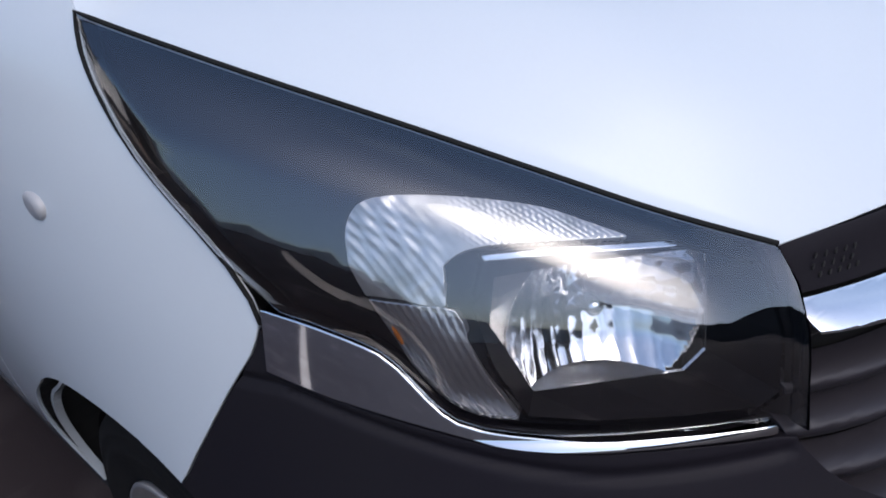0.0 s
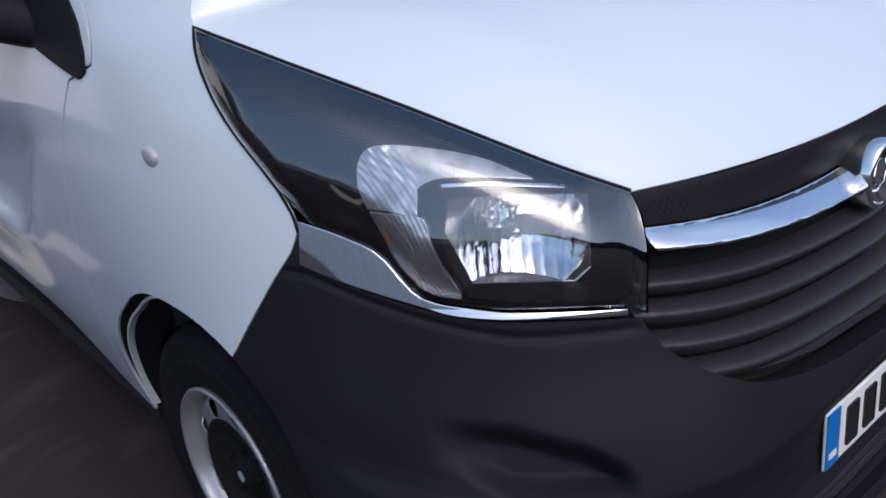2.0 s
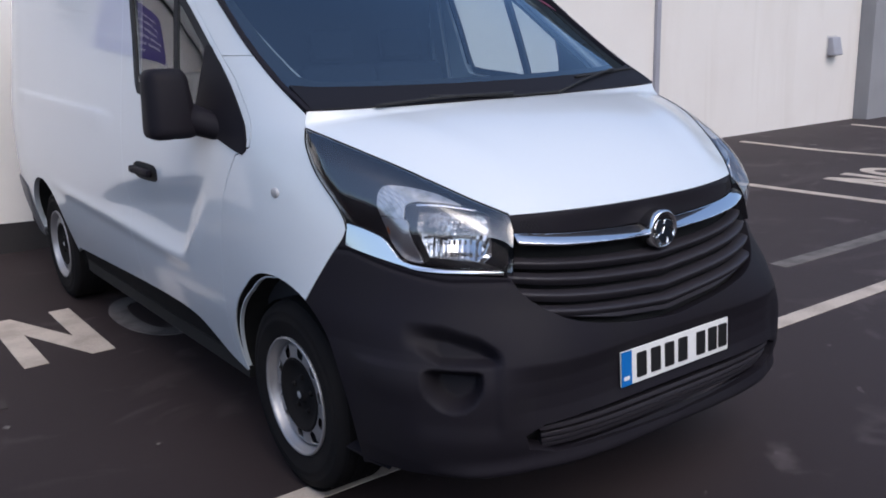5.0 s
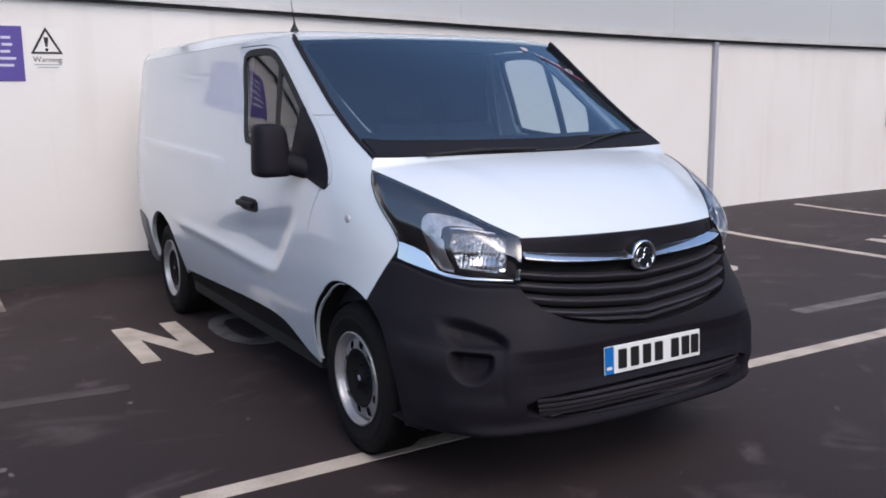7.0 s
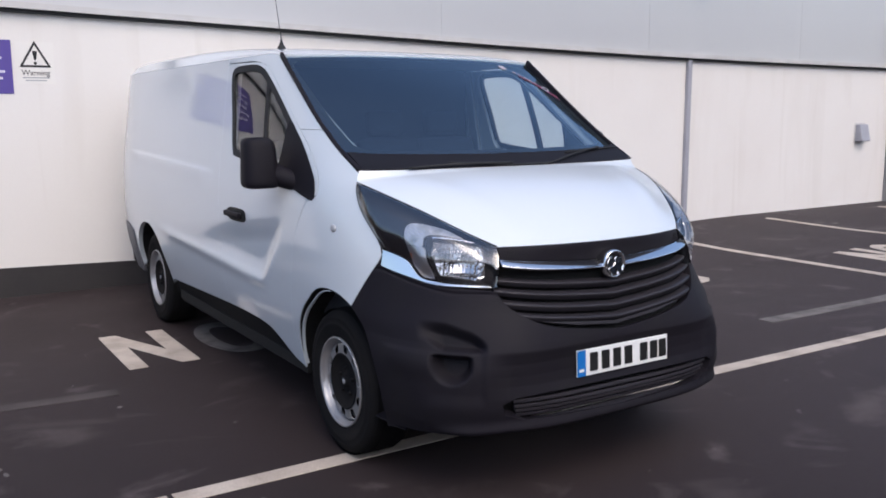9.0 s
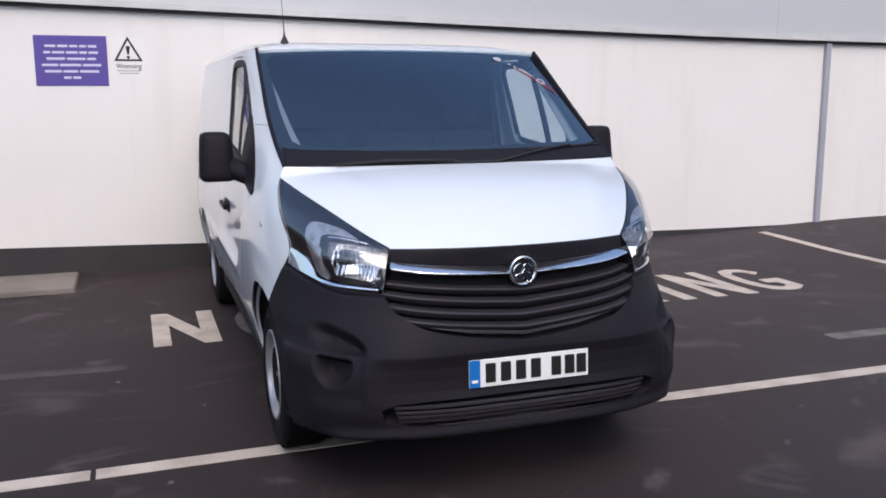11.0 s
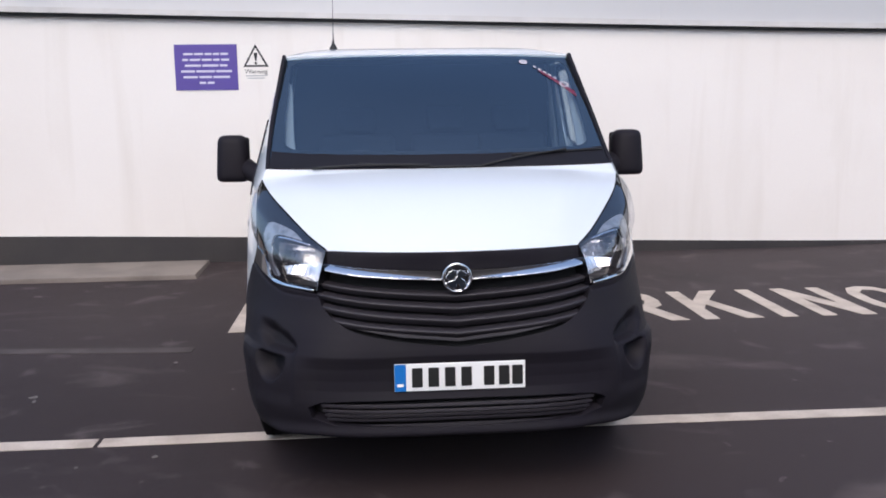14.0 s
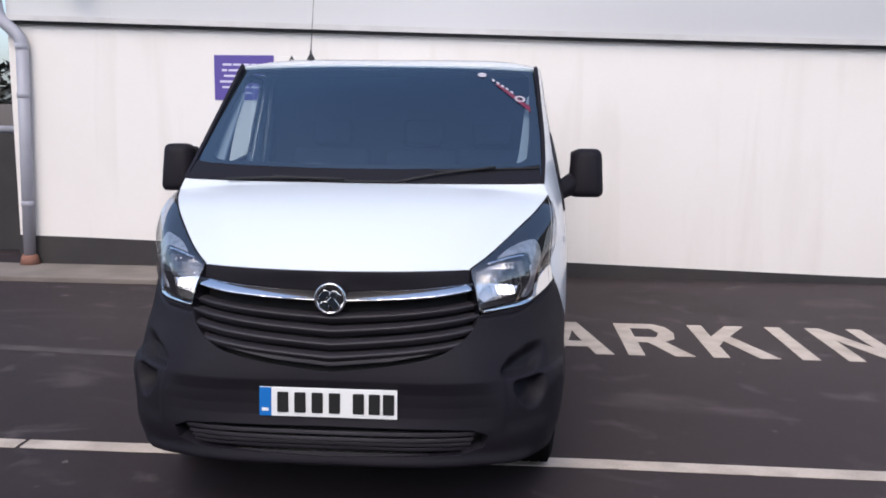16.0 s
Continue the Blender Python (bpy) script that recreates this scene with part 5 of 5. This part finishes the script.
# pale flecks and grit trodden into the asphalt
rng = random.Random(5)
spots = [(-1.37, 0.65, 0.014), (-2.26, 1.57, 0.02), (-1.70, 0.56, 0.010), (-1.60, 2.16, 0.014), (-2.23, 1.50, 0.016), (8.0, 4.29, 0.035)]
spots += [(rng.uniform(-4, 5), rng.uniform(-1.2, 4.6), rng.uniform(0.003, 0.006)) for _ in range(70)]
bm = bmesh.new()
for x, y, r in spots:
    if abs(x) < 1.0 and y > -0.1:
        continue
    z, turn = float(ground_z(x, y)), rng.uniform(0, 6.28)
    ring = [bm.verts.new((x + r * rng.uniform(0.5, 1.2) * (1.5 * math.cos(turn) * math.cos(t) - math.sin(turn) * math.sin(t)), y + r * rng.uniform(0.5, 1.2) * (1.5 * math.sin(turn) * math.cos(t) + math.cos(turn) * math.sin(t)), z + 0.004)) for t in np.linspace(0, 2 * math.pi, 8, endpoint=False)]
    foot = [bm.verts.new((v.co.x, v.co.y, z - 0.002)) for v in ring]
    bm.faces.new(ring)
    for k in range(8):
        bm.faces.new((foot[k], foot[(k + 1) % 8], ring[(k + 1) % 8], ring[k]))
tagged(part("grit", bm, faded_paint), "pale grit and paint flecks on the asphalt", "grit", kind="stuff")

# letters on the ground, each from plain strokes in a cell 0 to 1 wide and high
GLYPHS = {
    "N": ([(0, 0), (0.26, 0), (0.26, 0.62), (0.74, 0), (1, 0), (1, 1), (0.74, 1), (0.74, 0.38), (0.26, 1), (0, 1)], []),
    "I": ([(0, 0), (1, 0), (1, 1), (0, 1)], []),
    "K": ([(0, 0), (0.25, 0), (0.25, 0.34), (0.40, 0.50), (0.72, 0), (1.02, 0), (0.57, 0.65), (0.98, 1), (0.66, 1), (0.25, 0.62), (0.25, 1), (0, 1)], []),
    "R": ([(0, 0), (0.25, 0), (0.25, 0.40), (0.42, 0.40), (0.72, 0), (1.02, 0), (0.70, 0.42), (0.90, 0.52), (0.95, 0.70), (0.88, 0.90), (0.68, 1), (0, 1)], [[(0.25, 0.55), (0.60, 0.55), (0.70, 0.70), (0.60, 0.85), (0.25, 0.85)]]),
    "A": ([(0, 0), (0.26, 0), (0.34, 0.22), (0.68, 0.22), (0.76, 0), (1.02, 0), (0.63, 1), (0.39, 1)], [[(0.40, 0.37), (0.62, 0.37), (0.51, 0.72)]]),
    "P": ([(0, 0), (0.25, 0), (0.25, 0.40), (0.65, 0.40), (0.90, 0.52), (0.95, 0.70), (0.88, 0.90), (0.68, 1), (0, 1)], [[(0.25, 0.55), (0.60, 0.55), (0.70, 0.70), (0.60, 0.85), (0.25, 0.85)]]),
    "G": ([(1, 0.78), (0.82, 0.70), (0.70, 0.84), (0.50, 0.87), (0.30, 0.76), (0.24, 0.5), (0.30, 0.24), (0.52, 0.13), (0.74, 0.20), (0.74, 0.34), (0.52, 0.34), (0.52, 0.48), (1, 0.48), (1, 0.12), (0.75, 0.02), (0.50, 0), (0.2, 0.08), (0.03, 0.30), (0, 0.5), (0.05, 0.74), (0.24, 0.94), (0.50, 1), (0.80, 0.96)], []),
    "O": ([(0.5, 0), (0.8, 0.08), (0.97, 0.3), (1, 0.5), (0.97, 0.7), (0.8, 0.92), (0.5, 1), (0.2, 0.92), (0.03, 0.7), (0, 0.5), (0.03, 0.3), (0.2, 0.08)], [[(0.5, 0.15), (0.68, 0.22), (0.75, 0.5), (0.68, 0.78), (0.5, 0.85), (0.32, 0.78), (0.25, 0.5), (0.32, 0.22)]]),
}
GLYPHS["O"] = tuple([curve_through(GLYPHS["O"][0], 0.08, closed=True), [curve_through(GLYPHS["O"][1][0], 0.08, closed=True)]])
WORDS = [("N", -1.385, 0.44), ("O", -0.80, 0.44), ("P", 0.38, 0.42), ("A", 0.94, 0.47), ("R", 1.52, 0.44), ("K", 2.09, 0.44), ("I", 2.685, 0.115), ("N", 2.99, 0.42), ("G", 3.53, 0.43)]
for ch, x0, w in WORDS:
    o, hs = GLYPHS[ch]
    y0, h = 2.80 + 0.05 * (x0 < 0), 0.91
    fit = lambda pts: [(x0 + w * a, y0 + h * b) for a, b in pts]
    # the O takes a darker paint than the rest; worn only picks that material
    worn = ch == "O"
    painted("painted_letter_" + ch.lower(), fit(o), faded_paint if worn else road_paint, ("dark and faint" if worn else "worn white") + " capital letter " + ch + " painted on the asphalt", "painted letter", [fit(k) for k in hs], "no parking lettering")
for ch, x0, w in (("N", 6.03, 0.42), ("O", 6.54, 0.42)):
    o, hs = GLYPHS[ch]
    fit = lambda pts: [(x0 + w * a, 2.10 + 0.90 * b) for a, b in pts]
    painted("painted_letter_" + ch.lower(), fit(o), road_paint, "worn white capital letter " + ch + " painted on the asphalt", "painted letter", [fit(k) for k in hs], "no parking lettering")

# the building: painted wall on a dark plinth, metal cladding above
EDGE = spline((-6, -4.3, 0.0, 5.0, 10.9, 22), (2.50, 2.455, 2.345, 2.235, 2.195, 2.18))
PLINTH = spline((-4.4, -3.9, -1.9, 2.3, 5.0, 7.0, 22), (0.36, 0.352, 0.30, 0.165, 0.10, 0.09, 0.09))


def wall_sheet(name, lower, upper, x0, x1, y, mat, depth, label, category, cut=0.5):
    n = int((x1 - x0) / 0.25) + 1
    xs = np.linspace(x0, x1, n)
    o = [(x, float(lower(x))) for x in xs] + [(x, float(upper(x))) for x in xs[::-1]]
    f = lambda a, b: np.stack((a, np.full_like(a, y), b), -1)
    return tagged(sheet(name, o, f, mat, None, cut=(cut, cut), depth=depth), label, category, kind="structure")


WALL_END = 10.95
wall_sheet("wall_rear", lambda x: -0.2, lambda x: float(EDGE(x)) + 0.15, -4.25, WALL_END, WALL_Y, render_cream, 0.30, "cream painted render wall", "wall")
wall_sheet("wall_rear_far", lambda x: -0.2, lambda x: float(EDGE(x)) + 0.15, 11.85, 30.0, WALL_Y, render_cream, 0.30, "cream painted render wall", "wall")
wall_sheet("plinth", lambda x: -0.2, PLINTH, -4.262, 6.6, WALL_Y - 0.012, plinth_paint, 0.012, "dark painted plinth along the wall", "plinth")
pier = part("pier", box(bmesh.new(), (WALL_END + 0.01, WALL_Y - 0.22, -0.2), (11.84, WALL_Y + 0.3, 3.0), 0.01), pier_grey)
tagged(pier, "plain grey pier at the wall's opening", "pier", kind="structure")
# cladding: broad flat metal panels with fine upright joints, closed above by a seam, a pale fascia and a dark soffit
prof = [(0.0, 0.075), (0.0, 0.30), (0.0, 0.60), (0.0, 0.90), (0.0, 1.10), (0.0, 1.175), (0.012, 1.178), (0.012, 1.196), (-0.006, 1.199), (-0.006, 1.285), (0.03, 1.288)]
bm = bmesh.new()
cx = np.linspace(-4.235, 30.0, 36)
rows = []
for x in cx:
    rows.append([bm.verts.new((x, WALL_Y - 0.035 + d, float(EDGE(x)) + z)) for d, z in prof])
for a, b in zip(rows, rows[1:]):
    for k in range(len(prof) - 1):
        bm.faces.new((a[k], b[k], b[k + 1], a[k + 1]))
cladding = tagged(part("cladding", bm, cladding_metal), "smooth pale grey metal cladding above the wall", "cladding", kind="structure")
for x in (-3.20, 2.55, 5.6, 8.6, 11.6, 14.6):
    part("cladding_joint", box(bmesh.new(), (x - 0.022, WALL_Y - 0.0375, float(EDGE(x)) + 0.09), (x + 0.022, WALL_Y - 0.03, float(EDGE(x)) + 1.17), 0.001), cladding_metal, cladding)
# small floodlights on the cladding
def floodlight(at, tilt, label):
    flood = thing("wall_light", label, "floodlight", at, "lights on the cladding")
    part("wall_plate", box(bmesh.new(), (-0.06, -0.015, -0.02), (0.06, 0.0, 0.12), 0.004), trim_grey, flood)
    part("bracket", tube([(0, -0.01, 0.05), (0, -0.10, 0.06), (0, -0.14, 0.03)], 0.014, 10), trim_grey, flood, smooth=True)
    b = bmesh.new()
    box(b, (-0.10, -0.055, -0.075), (0.10, 0.055, 0.075), 0.02, 2)
    bmesh.ops.transform(b, matrix=pose(0, -0.17, 0.02, tilt, 0, 0), verts=b.verts)
    part("lamp_housing", b, matt_black, flood)
    b = bmesh.new()
    box(b, (-0.085, -0.060, -0.060), (0.085, -0.056, 0.060), 0.001, 1)
    bmesh.ops.transform(b, matrix=pose(0, -0.17, 0.02, tilt, 0, 0), verts=b.verts)
    part("lamp_glass", b, bulb_glass, flood)


floodlight((6.50, WALL_Y - 0.036, 3.22), 35, "small dark floodlight on the metal cladding")
floodlight((-3.46, WALL_Y - 0.036, 2.83), 60, "small dark floodlight near the end of the cladding")


def edge_trim(name, y0, y1, z0, z1, mat, label):
    bm = bmesh.new()
    prev = None
    for x in cx:
        e = float(EDGE(x))
        row = [bm.verts.new((x, yy, e + zz)) for yy, zz in ((y0, z0), (y0, z1), (y1, z1), (y1, z0))]
        if prev:
            for k in range(4):
                bm.faces.new((prev[k], row[k], row[(k + 1) % 4], prev[(k + 1) % 4]))
        else:
            bm.faces.new(row[::-1])
        prev = row
    bm.faces.new(prev)
    bmesh.ops.recalc_face_normals(bm, faces=bm.faces)
    return tagged(part(name, bm, mat), label, "trim", kind="structure")


edge_trim("trim_drip", WALL_Y - 0.075, WALL_Y, 0.025, 0.075, trim_pale, "pale metal drip trim under the cladding")
# solid black bar that draws the shade beneath the drip trim
edge_trim("trim_shadow_gap", WALL_Y - 0.045, WALL_Y - 0.001, -0.005, 0.024, matt_black, "black strip put in for the shaded gap under the metal trim")
edge_trim("wall_top_back", WALL_Y + 0.002, WALL_Y + 0.3, 0.16, 3.0, matt_black, "dark band above the cladding")

# movement joint cover on the wall, and the small vent cowl
strip_cover = part("wall_strip", box(bmesh.new(), (6.295, WALL_Y - 0.05, 0.05), (6.365, WALL_Y, 2.22), 0.008), pipe_grey)
tagged(strip_cover, "grey vertical strip on the cream wall", "pipe")
cowl = thing("vent_cowl", "small grey vent cowl on the cream wall", "vent", (10.2, WALL_Y, 1.23))
b = bmesh.new()
box(b, (-0.11, -0.13, -0.13), (0.11, 0.0, 0.13), 0.02, 2)
for v in b.verts:
    if v.co.z > 0.05 and v.co.y < -0.08:
        v.co.y += 0.05
part("cowl_hood", b, pipe_grey, cowl)
part("cowl_plate", box(bmesh.new(), (-0.13, -0.008, -0.15), (0.13, 0.0, 0.15)), trim_pale, cowl)

# signs
sign = thing("purple_sign", "purple wall sign with six lines of pale writing", "sign", (-1.895, WALL_Y, 1.945))
part("sign_panel", box(bmesh.new(), (-0.295, -0.006, -0.215), (0.295, 0.0, 0.215), 0.002), sign_purple, sign)
for k, (w, n) in enumerate(((0.42, 5), (0.44, 5), (0.40, 3), (0.48, 3), (0.44, 3), (0.14, 2))):
    x = -w / 2
    rng = random.Random(k)
    cuts = [rng.uniform(0.6, 1.4) for _ in range(n)]
    for c in cuts:
        span = (w - 0.014 * (n - 1)) * c / sum(cuts)
        part("writing_bar", box(bmesh.new(), (x, -0.0075, 0.125 - 0.054 * k - 0.010), (x + span, -0.0058, 0.125 - 0.054 * k + 0.010)), sign_text, sign)
        x += span + 0.014
warn = thing("warning_sign", "white wall sign with a black warning triangle", "sign", (-1.425, WALL_Y, 1.985))
part("sign_panel", box(bmesh.new(), (-0.145, -0.003, -0.175), (0.145, 0.0, 0.165), 0.001), sign_white, warn)
tri = lambda r: [(r * math.cos(math.radians(a)), 0.032 + r * math.sin(math.radians(a)) * 1.02) for a in (90, 210, 330)]
flat = lambda d: (lambda a, b: np.stack((a, np.full_like(a, d), b), -1))
sheet("triangle", straight(tri(0.138) + tri(0.138)[:1], 0.03)[:-1], flat(-0.005), plate_ink, warn, holes=[straight(tri(0.108) + tri(0.108)[:1], 0.03)[:-1]], depth=0.002, cut=(0.1, 0.1))
sheet("exclamation_bar", [(-0.018, 0.092), (0.018, 0.092), (0.007, 0.020), (-0.007, 0.020)], flat(-0.005), plate_ink, warn, depth=0.002)
part("exclamation_dot", lathe([(0, -0.005), (0.013, -0.005), (0.013, -0.002)], 14, "y"), plate_ink, warn).location = (0, 0, -0.005)
letters("Warning", 0.062, plate_ink, warn, Matrix.Translation((0, -0.0045, -0.085)) @ Matrix.Rotation(math.pi / 2, 4, "X"))
for k in range(2):
    part("writing_bar", box(bmesh.new(), (-0.10 + 0.02 * k, -0.0042, -0.128 - 0.022 * k), (0.10 - 0.02 * k, -0.0028, -0.120 - 0.022 * k)), trim_grey, warn)

# concrete strip by the wall
b = bmesh.new()
box(b, (-9.0, 4.66, -0.1), (-1.915, WALL_Y - 0.014, 0.075), 0.012, 2)
for v in b.verts:
    if v.co.x > -3 and v.co.z > 0:
        v.co.x -= 0.05
    v.co.z += 0.004 * noise.noise(v.co * 3)
tagged(part("concrete_strip", b, concrete), "low worn concrete strip along the wall", "kerb", kind="structure")

# downpipe at the wall's end
pipe = thing("downpipe", "grey plastic downpipe on the cream wall", "drainpipe", (-4.095, WALL_Y - 0.07, 0.10))
part("shaft", tube([(-0.03, 0, 0.06), (0.02, 0, 2.14)], 0.058, 20), pipe_grey, pipe, smooth=True)
part("elbow", tube(curve_through([(0.02, 0, 2.10), (0.01, 0, 2.19), (-0.04, 0, 2.26), (-0.13, 0, 2.34), (-0.19, 0, 2.41), (-0.215, 0, 2.50), (-0.22, 0, 2.62), (-0.22, 0, 3.60)], 0.03), 0.061, 20), pipe_grey, pipe, smooth=True)
for z in (0.56, 1.63, 2.10):
    part("collar", lathe([(0.059, z), (0.065, z + 0.004), (0.065, z + 0.05), (0.059, z + 0.054)], 20, "z"), pipe_grey, pipe, smooth=True).location = (-0.03 + 0.05 * (z - 0.06) / 2.08, 0, 0)
part("gully", lathe([(0.0, -0.03), (0.10, -0.03), (0.085, 0.03), (0.072, 0.07), (0.058, 0.07)], 20, "z"), clay, pipe, "clay gully collar", smooth=True).location = (-0.03, 0, 0)

# past the wall's end: a low dark gate with a pale rail, a dark wall far behind
gate = thing("metal_gate", "dark solid gate with a pale top rail", "gate", (-6.3, 6.3, 0))
part("gate_panel", box(bmesh.new(), (-1.6, -0.02, 0.06), (1.75, 0.02, 1.36), 0.005), plinth_paint, gate)
part("rail", tube([(-1.65, 0, 1.40), (1.78, 0, 1.40)], 0.04, 14), pipe_grey, gate, smooth=True)
for x in (-1.6, 0.1, 1.72):
    part("post", box(bmesh.new(), (x - 0.04, -0.04, 0.0), (x + 0.04, 0.04, 1.38), 0.004), plinth_paint, gate)
yard_grey = material("yard_wall", (0.16, 0.145, 0.14), 0.9, vary=0.2, grain=60, bump=0.4, amount=0.6, second=(0.11, 0.10, 0.095), blotch=1.0)
back_wall = part("wall_yard", box(bmesh.new(), (-16.0, 9.0, -0.1), (-4.3, 9.25, 1.69), 0.01), yard_grey)
tagged(back_wall, "dull grey wall at the back of the yard", "wall", kind="structure")
hedge = thing("hedge", "dark evergreen hedge behind the yard wall", "hedge", (-10.0, 11.2, 0.0))
rng = random.Random(11)
verts, faces = [], []
for k in range(7000):
    x, up = rng.uniform(-6.0, 5.6), rng.random() ** 0.7
    y, z = rng.gauss(0, 0.35), 0.25 + up * (2.35 + 0.28 * math.sin(x * 1.7) + 0.16 * math.sin(x * 5.1))
    size, turn, tip = rng.uniform(0.06, 0.12), rng.uniform(0, 6.28), rng.uniform(-0.9, 0.9)
    a = Vector((math.cos(turn), math.sin(turn), tip)) * size
    b = Vector((-math.sin(turn), math.cos(turn), rng.uniform(-0.5, 0.5))) * size * 0.55
    c, n = Vector((x, y, z)), len(verts)
    verts += [c - a, c + b, c + a, c - b]
    faces.append((n, n + 1, n + 2, n + 3))
me = bpy.data.meshes.new("leaves")
me.from_pydata([tuple(v) for v in verts], [], faces)
me.materials.append(material("hedge_leaf", (0.045, 0.046, 0.036), 0.7, vary=0.3, amount=0.6, second=(0.025, 0.024, 0.022), blotch=2))
leaves = new("leaves", me)
leaves.parent = hedge
tagged(leaves, kind="stuff")
for x in (-5.0, -3.0, -1.0, 1.0, 3.0, 5.0):
    part("stem", tube([(x, 0, 0), (x + 0.05, 0.02, 0.8), (x - 0.03, 0, 2.0)], [0.05, 0.035, 0.012], 8), clay, hedge, smooth=True)
# unseen walls added to darken or brighten the horizon in reflections
for name, lo, hi, mat in (("added_wall_south", (-17.0, -20.3, -0.1), (34.0, -20.0, 6.4), plinth_paint), ("added_wall_west", (-17.3, -20.3, -0.1), (-17.0, 11.3, 2.6), trim_pale), ("added_wall_east", (34.0, -20.3, -0.1), (34.3, 5.4, 2.6), plinth_paint)):
    tagged(part(name, box(bmesh.new(), lo, hi), mat), "added plain wall out of view, there only for reflections and bounced light", "wall", kind="structure")
